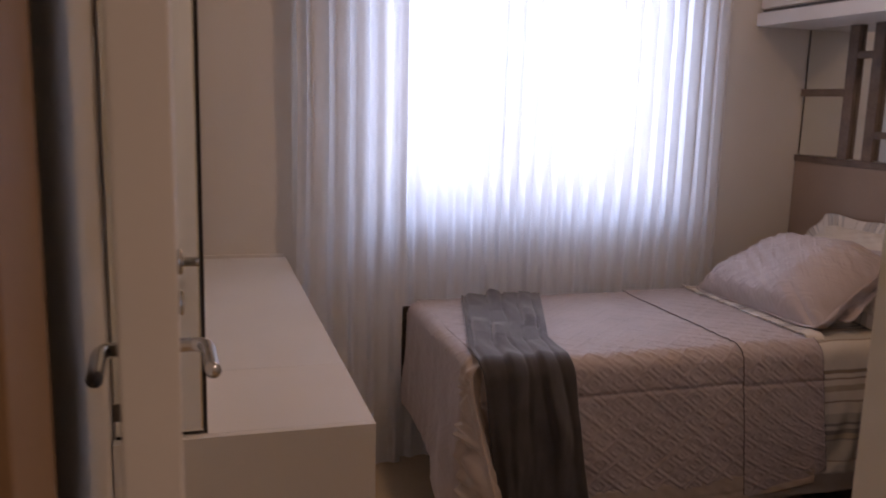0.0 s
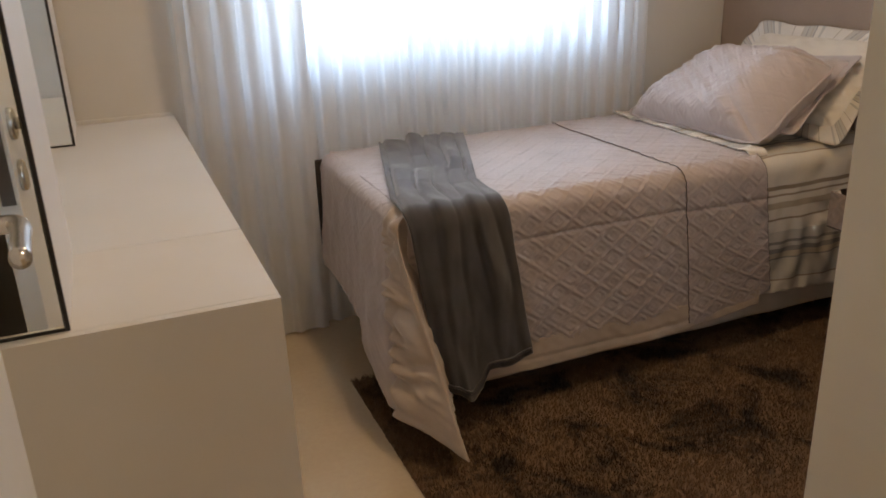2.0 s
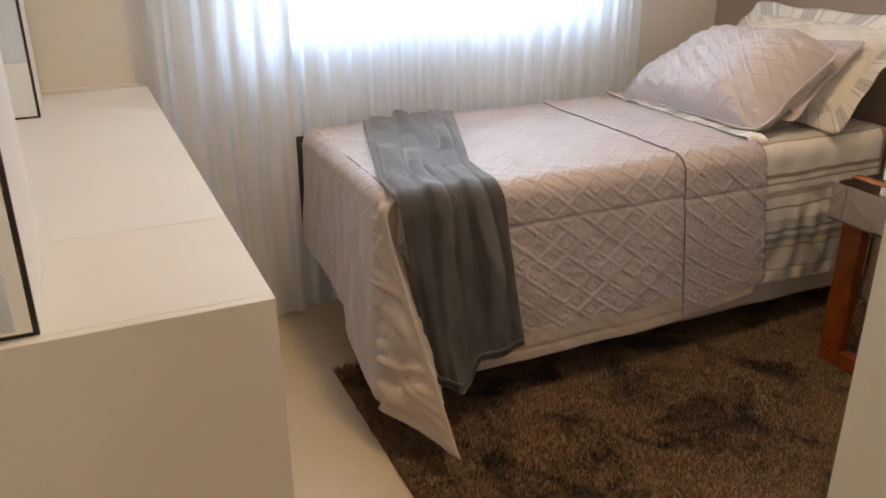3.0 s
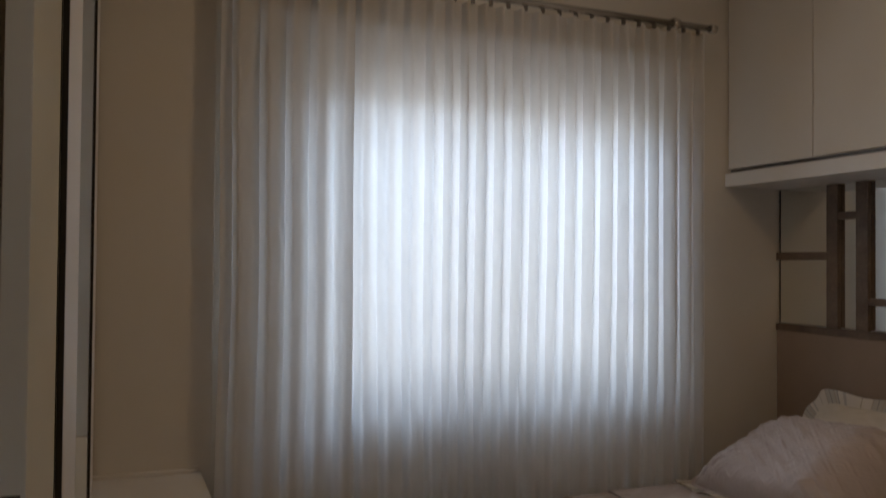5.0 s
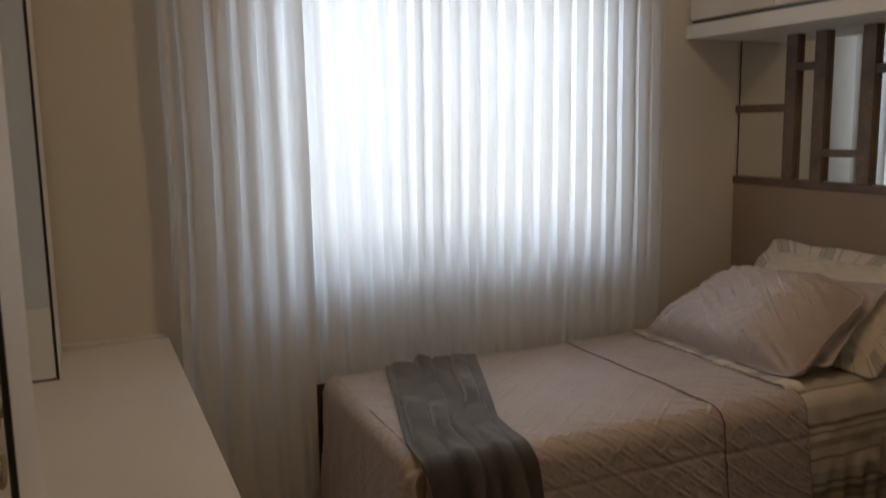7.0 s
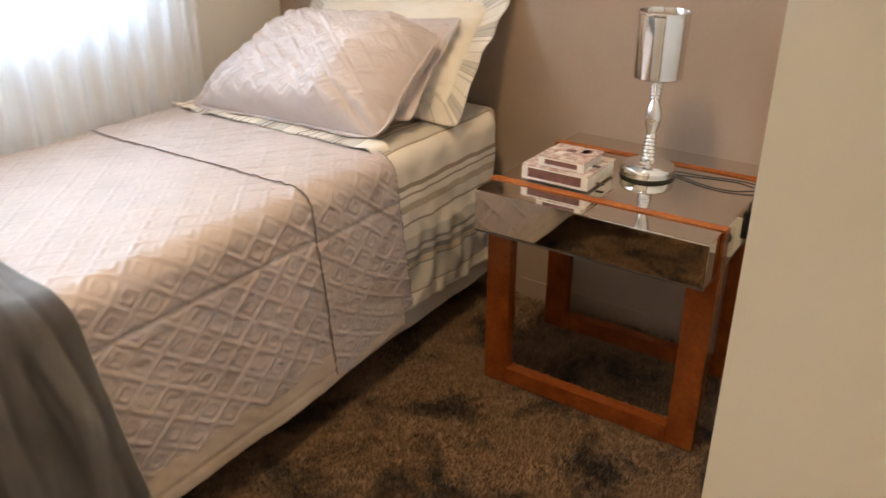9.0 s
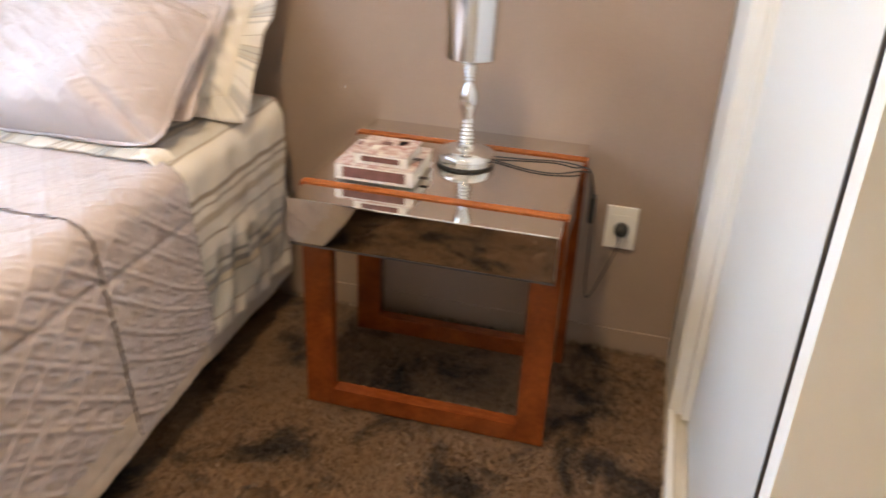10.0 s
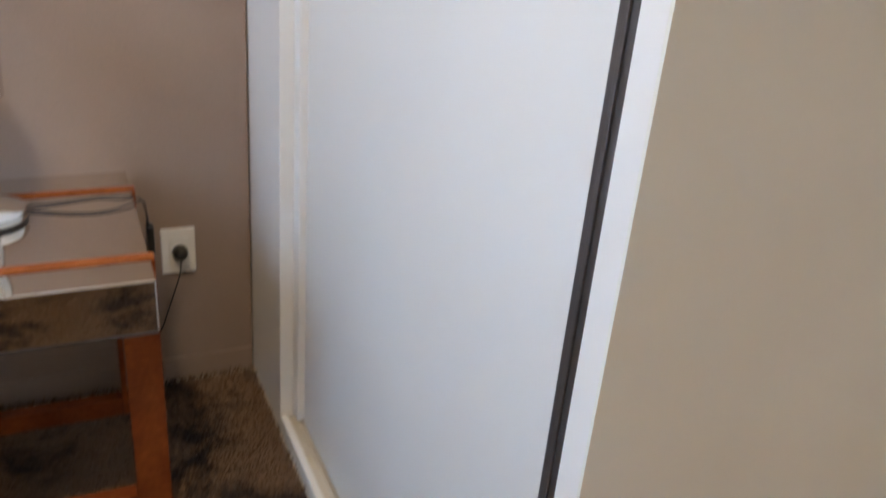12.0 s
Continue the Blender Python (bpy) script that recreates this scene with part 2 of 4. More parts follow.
def tube(points, radius, seg=10, closed_ends=True):
    """A round bar along points."""
    bm = bmesh.new()
    pts = [Vector(p) for p in points]
    rings = []
    for i, p in enumerate(pts):
        d = (pts[min(i + 1, len(pts) - 1)] - pts[max(i - 1, 0)]).normalized()
        u = d.orthogonal().normalized() if not rings else (u - d * u.dot(d)).normalized()
        w = d.cross(u)
        rings.append([bm.verts.new(p + radius * (math.cos(a) * u + math.sin(a) * w)) for a in (2 * math.pi * k / seg for k in range(seg))])
    for a, b in zip(rings, rings[1:]):
        for k in range(seg):
            bm.faces.new((a[k], a[(k + 1) % seg], b[(k + 1) % seg], b[k]))
    if closed_ends:
        bm.faces.new(rings[0][::-1])
        bm.faces.new(rings[-1])
    return bm


def curve_pts(ctrl, n=40):
    """A smooth line through control points (Catmull-Rom)."""
    c = [Vector(p) for p in ctrl]
    c = [2 * c[0] - c[1], *c, 2 * c[-1] - c[-2]]
    out = []
    for i in range(1, len(c) - 2):
        for k in range(n):
            t = k / n
            p0, p1, p2, p3 = c[i - 1], c[i], c[i + 1], c[i + 2]
            out.append(0.5 * (2 * p1 + (p2 - p0) * t + (2 * p0 - 5 * p1 + 4 * p2 - p3) * t * t + (3 * p1 - p0 - 3 * p2 + p3) * t ** 3))
    out.append(c[-2])
    return out


def grid_mesh(name, P, U=None, V=None):
    """A cloth mesh from an array of places [row, column, 3], with its measure as UV."""
    n, m = P.shape[:2]
    idx = np.arange(n * m).reshape(n, m)
    f = np.stack([idx[:-1, :-1], idx[1:, :-1], idx[1:, 1:], idx[:-1, 1:]], -1).reshape(-1, 4)
    me = bpy.data.meshes.new(name)
    me.from_pydata(P.reshape(-1, 3).tolist(), [], f.tolist())
    if U is not None:
        uv = me.uv_layers.new(name="UVMap")
        uv.data.foreach_set("uv", np.stack([U.reshape(-1)[f.reshape(-1)], V.reshape(-1)[f.reshape(-1)]], -1).astype(np.float32).reshape(-1))
    return me


def wobble(seed, k=5, low=2.0, high=9.0):
    """A smooth random field of two measures."""
    r = np.random.RandomState(seed)
    w = [(r.uniform(low, high), r.uniform(low, high), r.uniform(0, 6.28), r.choice([-1, 1])) for _ in range(k)]
    return lambda a, b: sum(np.sin(p * a + s * q * b + o) for p, q, o, s in w) / k


def normals_of(P):
    du, dv = np.gradient(P, axis=0), np.gradient(P, axis=1)
    n = np.cross(du, dv)
    return n / np.maximum(np.linalg.norm(n, axis=-1, keepdims=True), 1e-9)


CRUMPLE, CREASE = wobble(71, 12, 60, 190), wobble(72, 12, 160, 330)


def quilting(u, v, c=0.088, h=0.009):
    """Stitched diamonds, each with a smaller diamond inside, puffed between the seams."""
    v = 1.18 * v
    a, b = (u + v) / c, (u - v) / c
    da, db = np.abs(a - np.round(a)), np.abs(b - np.round(b))
    d = np.minimum(da, db)
    body = h * (0.85 * np.exp(-(d / 0.080) ** 2) + 0.50 * np.exp(-((d - 0.265) / 0.055) ** 2) + 0.28 * np.clip((d - 0.40) / 0.10, 0, 1)) - 0.45 * h * np.exp(-(d / 0.022) ** 2)
    pucker = 0.5 + 0.5 * np.cos(2 * np.pi * d / 0.25)
    return body * (0.8 + 0.35 * CRUMPLE(0.4 * u, 0.4 * v)) + 0.0032 * CRUMPLE(u, v) * (0.35 + pucker) + 0.0017 * CREASE(u, v)


def cloth(name, P, U, V, material, parent, label="", thick=0.006, flip=False):
    ob = link_mesh(name, grid_mesh(name, P, U, V), material, parent, label, smooth=True)
    s = ob.modifiers.new("thickness", "SOLIDIFY")
    s.thickness, s.offset = thick, 1.0 if flip else -1.0
    return ob


def draped(xa, xb, y_far, y_near, z_top, z_bot, r, du, shift=None, bend=None):
    """Cloth over the bed: flat from the far side, round the near edge, down to z_bot. Returns places, along, across."""
    flat, arc, drop = y_far - (y_near + r), r * math.pi / 2, (z_top - r) - z_bot
    s = np.arange(0, flat + arc + drop + du / 2, du)
    u = np.arange(0, (xb - xa) + du / 2, du)
    a = np.clip((s - flat) / r, 0, math.pi / 2)
    y = np.where(s < flat, y_far - s, (y_near + r) - r * np.sin(a))
    z = np.where(s < flat, z_top, z_top - r + r * np.cos(a))
    down = np.maximum(0, s - flat - arc)
    z = z - down
    P = np.zeros((len(s), len(u), 3))
    P[..., 0], P[..., 1], P[..., 2] = xa + u[None, :], y[:, None], z[:, None]
    U, S = np.meshgrid(u, s)
    if shift is not None:
        P[..., 0] = shift(U / (xb - xa), S / s[-1], P[..., 0])
    if bend is not None:
        P = P - normals_of(P) * bend(U, S, down[:, None] / max(drop, 1e-6))[..., None] * -1
    return P, U, S


# ---- the large structure ----
Y_N, X_W, Z_C = 0.06, -2.762, 2.80


def structure(name, bm, material, label, category):
    return tagged(part(name, bm, material), label, category, kind="structure")


structure("floor", box(X_W - 0.1, 0.1, -4.6, 0.25, -0.08, 0.0), FLOOR, "polished cream porcelain floor with a soft shine", "floor")
structure("ceiling", box(X_W - 0.1, 0.1, -4.6, 0.25, Z_C, Z_C + 0.08), CEIL, "plain white painted ceiling", "ceiling")
WX0, WX1, WZ0, WZ1 = -1.95, -0.68, 1.05, 2.06
wn_bm = bmesh.new()
add_box(wn_bm, X_W, WX0, Y_N, Y_N + 0.14, 0, Z_C)
add_box(wn_bm, WX1, 0.1, Y_N, Y_N + 0.14, 0, Z_C)
add_box(wn_bm, WX0, WX1, Y_N, Y_N + 0.14, 0, WZ0)
add_box(wn_bm, WX0, WX1, Y_N, Y_N + 0.14, WZ1, Z_C)
structure("wall_north", wn_bm, WALL, "off-white painted wall with the curtained window", "wall")
structure("wall_pier", box(X_W, -2.28, -0.028, Y_N - 0.003, 0, Z_C, bevel=0.004), WALL, "off-white painted wall pier beside the curtain", "wall")
structure("wall_east", box(0.0, 0.1, -4.6, Y_N - 0.003, 0, Z_C), WALL, "off-white wall behind the bed head", "wall")
structure("wall_west", box(X_W - 0.1, X_W, -4.6, Y_N, 0, Z_C), WALL, "off-white painted side wall", "wall")
DX0, DX1, DY0, DY1 = -2.690, -1.88, -2.78, -2.63
ws = bmesh.new()
add_box(ws, X_W, DX0 - 0.03, DY0, DY1, 0, Z_C)
add_box(ws, DX1 + 0.03, 0.0, DY0, DY1, 0, Z_C)
add_box(ws, DX0 - 0.03, DX1 + 0.03, DY0, DY1, 2.13, Z_C)
structure("wall_south", ws, WALL, "off-white wall with the bedroom doorway", "wall")
structure("wall_stub", box(-1.508, -1.437, DY1, -2.0825, 0, Z_C), STUB, "greige painted end wall beside the wardrobe", "wall")
structure("wall_stub_nose", box(-1.5115, -1.5075, DY1, -1.9825, 0, Z_C - 0.001), STUB, "greige painted end wall edge beside the wardrobe", "wall")
structure("wall_hall_south", box(X_W, 0.0, -4.6, -4.5, 0, Z_C), STUB, "greige painted hall wall", "wall")
structure("wall_hall_west", box(X_W, -2.745, -4.5, DY0 - 0.05, 0, Z_C), HALL, "warm brown hall side wall", "wall")

# door frame
fr = thing("door_frame", (-2.29, -2.70, 0), "white door frame, brown on the left, with narrow casings", "door frame", kind="structure")
# left jamb, stop and hall-side casing are brown, the others white
part("jamb", box(DX0 - 0.03, DX0, DY0 - 0.01, DY1 + 0.01, 0, 2.13, bevel=0.002), JAMB, fr, "brown left jamb")
part("jamb", box(DX1, DX1 + 0.03, DY0 - 0.01, DY1 + 0.01, 0, 2.13, bevel=0.002), LACQ2, fr)
part("head_jamb", box(DX0, DX1, DY0 - 0.01, DY1 + 0.01, 2.10, 2.13, bevel=0.002), LACQ2, fr)
part("door_stop", box(DX0, DX0 + 0.012, DY0 + 0.02, DY1 - 0.045, 0, 2.10, bevel=0.002), JAMB, fr, "brown left door stop")
for sx in (-1, 1):
    x = DX0 - 0.03 if sx < 0 else DX1 + 0.03
    for y0 in (DY0 - 0.025, DY1 + 0.0):
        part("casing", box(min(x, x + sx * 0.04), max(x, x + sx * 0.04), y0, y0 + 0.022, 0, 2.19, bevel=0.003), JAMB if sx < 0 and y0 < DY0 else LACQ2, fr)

# window: sliding aluminium sashes
wd = thing("window_1", ((WX0 + WX1) / 2, Y_N + 0.08, WZ0), "white aluminium sliding window behind the sheer curtain", "window", kind="structure")
for nm, b in (("window_frame", (WX0, WX1, WZ0, WZ0 + 0.045)), ("window_frame", (WX0, WX1, WZ1 - 0.045, WZ1)), ("window_frame", (WX0, WX0 + 0.045, WZ0 + 0.045, WZ1 - 0.045)),
              ("window_frame", (WX1 - 0.045, WX1, WZ0 + 0.045, WZ1 - 0.045)), ("mullion", (-1.40, -1.36, WZ0 + 0.045, WZ1 - 0.045))):
    part(nm, box(b[0], b[1], Y_N + 0.05, Y_N + 0.10, b[2], b[3], bevel=0.003), LACQ, wd)
for x0, x1 in ((WX0 + 0.045, -1.40), (-1.36, WX1 - 0.045)):
    p = part("pane", box(x0, x1, Y_N + 0.072, Y_N + 0.077, WZ0 + 0.045, WZ1 - 0.045), GLASS, wd, "clear window glass")
    p.visible_shadow = False
part("window_sill", box(WX0 - 0.03, WX1 + 0.03, Y_N - 0.03, Y_N + 0.05, WZ0 - 0.025, WZ0 - 0.002, bevel=0.004), LACQ2, wd)

# panel behind the bed and its base strip
structure("wall_panel", box(-0.02, -0.001, -2.006, Y_N - 0.004, 0.0, 1.191, bevel=0.002), TAUPE, "taupe matt wall panel behind bed and side table", "wall panel")
structure("panel_cap", box(-0.026, -0.001, -2.006, Y_N - 0.004, 1.192, 1.219, bevel=0.002), LATTICE, "taupe wooden cap rail of the wall panel", "trim")
structure("baseboard", box(-0.027, -0.021, -2.004, -0.97, 0.0, 0.072, bevel=0.002), TAUPE, "low taupe baseboard", "baseboard")

# ---- ceiling lamps ----
for cx, cy in ((-1.45, -1.30), (-1.40, -3.55)):
    cl = thing("ceiling_light", (cx, cy, Z_C), "small white recessed ceiling lamp with warm light", "ceiling light", "ceiling lights")
    part("trim_ring", lathe([(0.125, Z_C - 0.001), (0.135, Z_C - 0.008), (0.128, Z_C - 0.014), (0.108, Z_C - 0.014), (0.106, Z_C - 0.004)], cx, cy, 40), LACQ, cl, smooth=True)
    part("diffuser", lathe([(0.104, Z_C - 0.004), (0.104, Z_C - 0.009), (0.05, Z_C - 0.012)], cx, cy, 40), LAMPG, cl, "warm glowing diffuser")

# ---- wardrobe with sliding doors ----
wr = thing("wardrobe", (-0.73, -2.3, 0), "tall white wardrobe with flush sliding doors and grey grip", "wardrobe")
WF, ZT = -2.008, Z_C - 0.04
part("fixed_panel", box(-0.322, -0.022, WF - 0.085, WF, 0.0, ZT, bevel=0.002), WARD, wr)
part("inner_stile", box(-0.370, -0.324, WF - 0.085, WF - 0.030, 0.060, ZT, bevel=0.003), WARD, wr)
part("end_frame", box(-1.507, -1.4745, -2.082, -1.983, 0.0, ZT, bevel=0.0015), WARD, wr)
part("kerb", box(-1.442, -0.324, WF - 0.016, WF, 0.0, 0.052, bevel=0.002), WARD, wr)
part("bottom_track", box(-1.442, -0.324, WF - 0.085, WF - 0.018, 0.0, 0.042, bevel=0.002), TRACK, wr, "cream bottom track")
for k in (0.014, 0.030):
    part("rail", box(-1.442, -0.360, WF - 0.022 - k - 0.004, WF - 0.022 - k, 0.042, 0.050, bevel=0.001), TRACK, wr)
dr = part("sliding_door", box(-1.441, -0.372, WF - 0.072, WF - 0.046, 0.052, ZT, bevel=0.002), WARD, wr, "plain white sliding door")
part("grip_profile", box(-1.4730, -1.4440, -2.085, -1.9865, 0.052, ZT, bevel=0.003), GREYM, dr, "dark grey aluminium grip")
part("grip_lip", box(-1.4615, -1.4560, -1.9863, -1.9835, 0.052, ZT, bevel=0.001), GREYM, dr)
part("top_panel", box(-1.45, -0.022, WF - 0.085, WF - 0.002, ZT + 0.001, Z_C - 0.002, bevel=0.001), WARD, wr)
part("back", box(-1.44, -0.022, -2.62, -2.60, 0.0, ZT), WARD, wr)

# ---- long white desk and mirror towers ----
DZ = 0.826
dk = thing("desk", (-2.54, -0.9, 0), "long white built-in desk with a solid end", "desk")
part("desktop", box(X_W + 0.002, -2.310, -1.318, -0.029, DZ - 0.04, DZ, bevel=0.0015), LACQ, dk)
part("end_top", box(X_W + 0.002, -2.310, -1.6645, -1.320, DZ - 0.04, DZ, bevel=0.0006), LACQ2, dk)
part("end_panel", box(X_W + 0.002, -2.310, -1.682, -1.665, 0.0, DZ, bevel=0.0012), LACQ2, dk)
part("front_panel", box(-2.333, -2.3105, -1.6645, -0.029, 0.0, DZ - 0.042, bevel=0.0015), LACQ, dk)
part("upstand", box(X_W + 0.002, -2.318, -0.040, -0.0265, DZ + 0.0005, DZ + 0.012, bevel=0.001), LACQ2, dk)
for y0, y1 in ((-1.654, -1.322), (-0.346, -0.042)):
    tw = thing("mirror_tower", (-2.69, (y0 + y1) / 2, DZ), "tall white cupboard on the desk with a mirrored face", "cupboard", "mirror towers")
    part("body", box(X_W + 0.002, -2.606, y0, y1, DZ + 0.0005, 2.76, bevel=0.0015), LACQ2, tw)
    part("mirror", box(X_W + 0.006, -2.613, y0 - 0.006, y0 - 0.0008, DZ + 0.005, 2.755, bevel=0.0008, seg=1), MIRROR, tw, "clear silver mirror")
    part("edge_strip", box(-2.6125, -2.6065, y0 - 0.0065, y0 - 0.0008, DZ + 0.0005, 2.755), BLACK, tw, "thin black edge strip")
    part("bottom_strip", box(X_W + 0.006, -2.613, y0 - 0.0065, y0 - 0.0008, DZ + 0.0005, DZ + 0.0045), BLACK, tw, "thin black edge strip")

# ---- the open door ----
dl = thing("door_leaf", (-2.63, -2.615, 0), "white panel door standing open with satin lever handles", "door")
Q = Matrix.Translation((-2.622, -2.605, 0)) @ Matrix.Rotation(radians(3.0), 4, "Z")


def leaf_part(name, bm, material, label="", smooth=False, parent=None):
    bmesh.ops.transform(bm, matrix=Q, verts=bm.verts)
    return part(name, bm, material, parent or dl, label, smooth)


DH, DW = 1.075, 0.705
leaf_part("panel", box(-0.033, 0, 0.0, DW, 0.012, 2.09, bevel=0.002), LACQ)
leaf_part("lock_plate", box(-0.027, -0.006, DW - 0.0005, DW + 0.0022, DH - 0.12, DH + 0.08, bevel=0.001), GREYM, "dark metal lock plate on the door edge")
for side in (1, -1):
    x0 = 0.0 if side > 0 else -0.033
    for zc, nm in ((DH, "rosette"), (DH - 0.085, "key_rosette")):
        r = lathe([(0.026, 0), (0.026, 0.006), (0.023, 0.009), (0.012, 0.009)], 0, 0, 28)
        bmesh.ops.transform(r, matrix=Matrix.Translation((x0, DW - 0.055, zc)) @ Matrix.Rotation(side * math.pi / 2, 4, "Y"), verts=r.verts)
        leaf_part(nm, r, STEEL, smooth=True)
    pts = curve_pts([(x0 + side * 0.008, DW - 0.055, DH), (x0 + side * 0.035, DW - 0.055, DH), (x0 + side * 0.046, DW - 0.060, DH), (x0 + side * 0.051, DW - 0.078, DH), (x0 + side * 0.051, DW - 0.12, DH), (x0 + side * 0.051, DW - 0.175, DH)], 8)
    leaf_part("lever", tube(pts, 0.0098, 16), STEEL, "satin nickel lever", smooth=True)
leaf_part("key", box(-0.072, -0.043, DW - 0.0565, DW - 0.0535, DH - 0.10, DH - 0.075, bevel=0.001), STEEL, "small key in the lock")
for zc in (0.25, 1.05, 1.85):
    leaf_part("hinge", lathe([(0.007, zc - 0.045), (0.007, zc + 0.045)], -0.018, -0.006, 16), STEEL, smooth=True)

# ---- rug ----
RX0, RX1, RY0, RY1 = -1.925, -0.036, -2.003, -0.557
rug = thing("rug", (-1.0, -1.3, 0), "dark brown mottled shaggy rug under the bed", "rug")
ux, uy = np.meshgrid(np.linspace(RX0, RX1, 200), np.linspace(RY1, RY0, 160))
wb = wobble(4, 7, 6, 30)
P = np.stack([ux, uy, 0.010 + 0.0022 * wb(ux, uy)], -1)
P[0, :, 2] = P[-1, :, 2] = P[:, 0, 2] = P[:, -1, 2] = 0.002
cloth("backing", P, ux, uy, RUGM, rug, thick=0.004)
rs = np.random.RandomState(11)
NB = 110000
bx, by = rs.uniform(RX0 - 0.003, RX1, NB), rs.uniform(RY0, RY1 + 0.003, NB)
keep = ~((bx > -1.6) & (by > -0.80))
bx, by = bx[keep], by[keep]
an, ln = rs.uniform(0, 6.283, len(bx)), rs.uniform(0.009, 0.019, len(bx))
lean = 0.75 * wobble(9, 6, 8, 22)(bx, by)
dx, dy = 0.0021 * np.cos(an), 0.0021 * np.sin(an)
tx, ty = bx + ln * (0.6 * lean + rs.normal(0, 0.35, len(bx))), by + ln * (0.4 * lean + rs.normal(0, 0.35, len(bx)))
T = np.zeros((len(bx), 3, 3))
T[:, 0], T[:, 1], T[:, 2] = np.stack([bx - dx, by - dy, 0 * bx + 0.007], -1), np.stack([bx + dx, by + dy, 0 * bx + 0.007], -1), np.stack([tx, ty, 0.009 + ln], -1)
me = bpy.data.meshes.new("shag_layer")
me.from_pydata(T.reshape(-1, 3).tolist(), [], np.arange(len(bx) * 3).reshape(-1, 3).tolist())
tagged(link_mesh("shag_layer", me, RUGM, rug), "thick soft brown pile", kind="stuff")

# ---- bed ----
BT, BX1, BYF = 0.66, -0.032, -0.122
bed = thing("bed", (-0.95, -0.48, 0), "single bed made up with a quilted lilac-grey cover", "bed")
part("base", box(-1.80, BX1 - 0.01, -0.855, BYF - 0.01, 0.125, 0.33, bevel=0.012), DARKF, bed, "dark cloth box base")
for x in (-1.72, -0.18):
    for y in (-0.79, -0.20):
        part("leg", lathe([(0.022, 0.0), (0.028, 0.02), (0.03, 0.126)], x, y, 20), RUBBER, bed)
part("mattress", box(-1.81, BX1 - 0.004, -0.868, BYF - 0.006, 0.33, 0.642, bevel=0.045, seg=5), PEACH, bed, "mattress in a peach fitted sheet", smooth=True)
wA, wB, wC = wobble(1, 6, 3, 14), wobble(2, 6, 5, 30), wobble(3, 6, 18, 60)

# skirt of the base, seen below quilt and sheet
P, U, S = draped(-1.80, BX1 - 0.012, -0.86, -0.878, 0.36, 0.092, 0.012, 0.01, bend=lambda u, s, d: 0.006 * d * wA(3 * u, s))
cloth("valance", P, U, S, BASEC, bed, "plain beige valance", 0.004)

# striped sheet, hanging below the pillows
P, U, S = draped(-0.68, -0.110, BYF - 0.012, -0.905, BT - 0.008, 0.180, 0.05, 0.008,
                 shift=lambda a, s, x: x - 0.03 * s * s * (a - 0.2), bend=lambda u, s, d: 0.005 + 0.006 * wB(u, s) + 0.020 * d * wA(6 * u, 2 * s) + 0.0045 * wC(u, s) + 0.008 * np.clip(d * 2, 0, 1) * np.abs(np.sin(13 * u + 5 * s + 3 * wB(u, s))) ** 3 + 0.0012 * CRUMPLE(u, 0.6 * s))
P[..., 2] += np.where(U > 0, 0.03 * (P[..., 2] < 0.4) * (0.4 - P[..., 2]) * np.sin(9 * U + 1), 0)
cloth("striped_sheet", P, U, S, SHEETM, bed, "cream cotton sheet with grey and tan stripes", 0.003)

# light border under the quilt's lower seam
P, U, S = draped(-1.80, -0.62, -0.895, -0.922, 0.222, 0.124, 0.010, 0.006, bend=lambda u, s, d: 0.006 * d + 0.005 * d * wA(2.4 * u, s) + 0.0022 * wC(u, s) + 0.0016 * CRUMPLE(u, s) - 0.003 * np.exp(-((d - 0.62) / 0.05) ** 2))
P[..., 2] += 0.035 * np.clip((U - 0.85) / 0.3, 0, 1) * (P[..., 2] < 0.2)
cloth("quilt_border", P, U, S, BORDER, bed, "plain satin border of the quilt", 0.005)

# the quilt over top and side
P, U, S = draped(-1.825, -0.935, BYF - 0.004, -0.920, BT, 0.182, 0.05, 0.0045,
                 shift=lambda a, s, x: x + 0.06 * s * s * (1 - a) * np.clip((s - 0.5) * 2, 0, 1) * -1 + 0.06 * a * np.clip((s - 0.6) / 0.4, 0, 1),
                 bend=lambda u, s, d: quilting(u, s) * np.clip((1 - d) / 0.06, 0, 1) * np.clip(0.55 + (s - 0.55) * 1.6, 0.50, 0.88) + 0.003 * wB(u, s) + 0.006 * d * wA(2.4 * u, s) + 0.0013 * wC(u, s) - 0.0055 * np.exp(-((d - 0.17 - 0.012 * wB(u, 0 * u)) / 0.014) ** 2))
cloth("quilt", P, U, S, QUILT, bed, "lilac-grey satin quilt stitched in diamonds", 0.006)

# the turned-back band of the quilt, with dark piping at both edges
band_shift = lambda a, s, x: x + 0.075 * np.clip((s - 0.6) / 0.4, 0, 1) * (0.75 + 0.25 * a)
band_bend = lambda u, s, d: 0.0045 + quilting(u + 0.3, s) * np.clip((1 - d) / 0.05, 0, 1) * np.clip(0.55 + (s - 0.55) * 1.6, 0.50, 0.88) + 0.003 * wB(u + 0.9, s) + 0.009 * d * wA(2.4 * u + 2, s) + 0.0012 * wC(u, s) - 0.0055 * np.exp(-((d - 0.17 - 0.012 * wB(u, 0 * u)) / 0.014) ** 2)
P, U, S = draped(-0.952, -0.645, BYF - 0.004, -0.921, BT, 0.135, 0.05, 0.0045, shift=band_shift, bend=band_bend)
P[..., 2] += 0.07 * np.clip(U / 0.31, 0, 1) * np.clip((0.4 - P[..., 2]) / 0.25, 0, 1)
cloth("quilt_band", P, U, S, QUILT, bed, "turned-back quilt band, dark piped edges", 0.003)
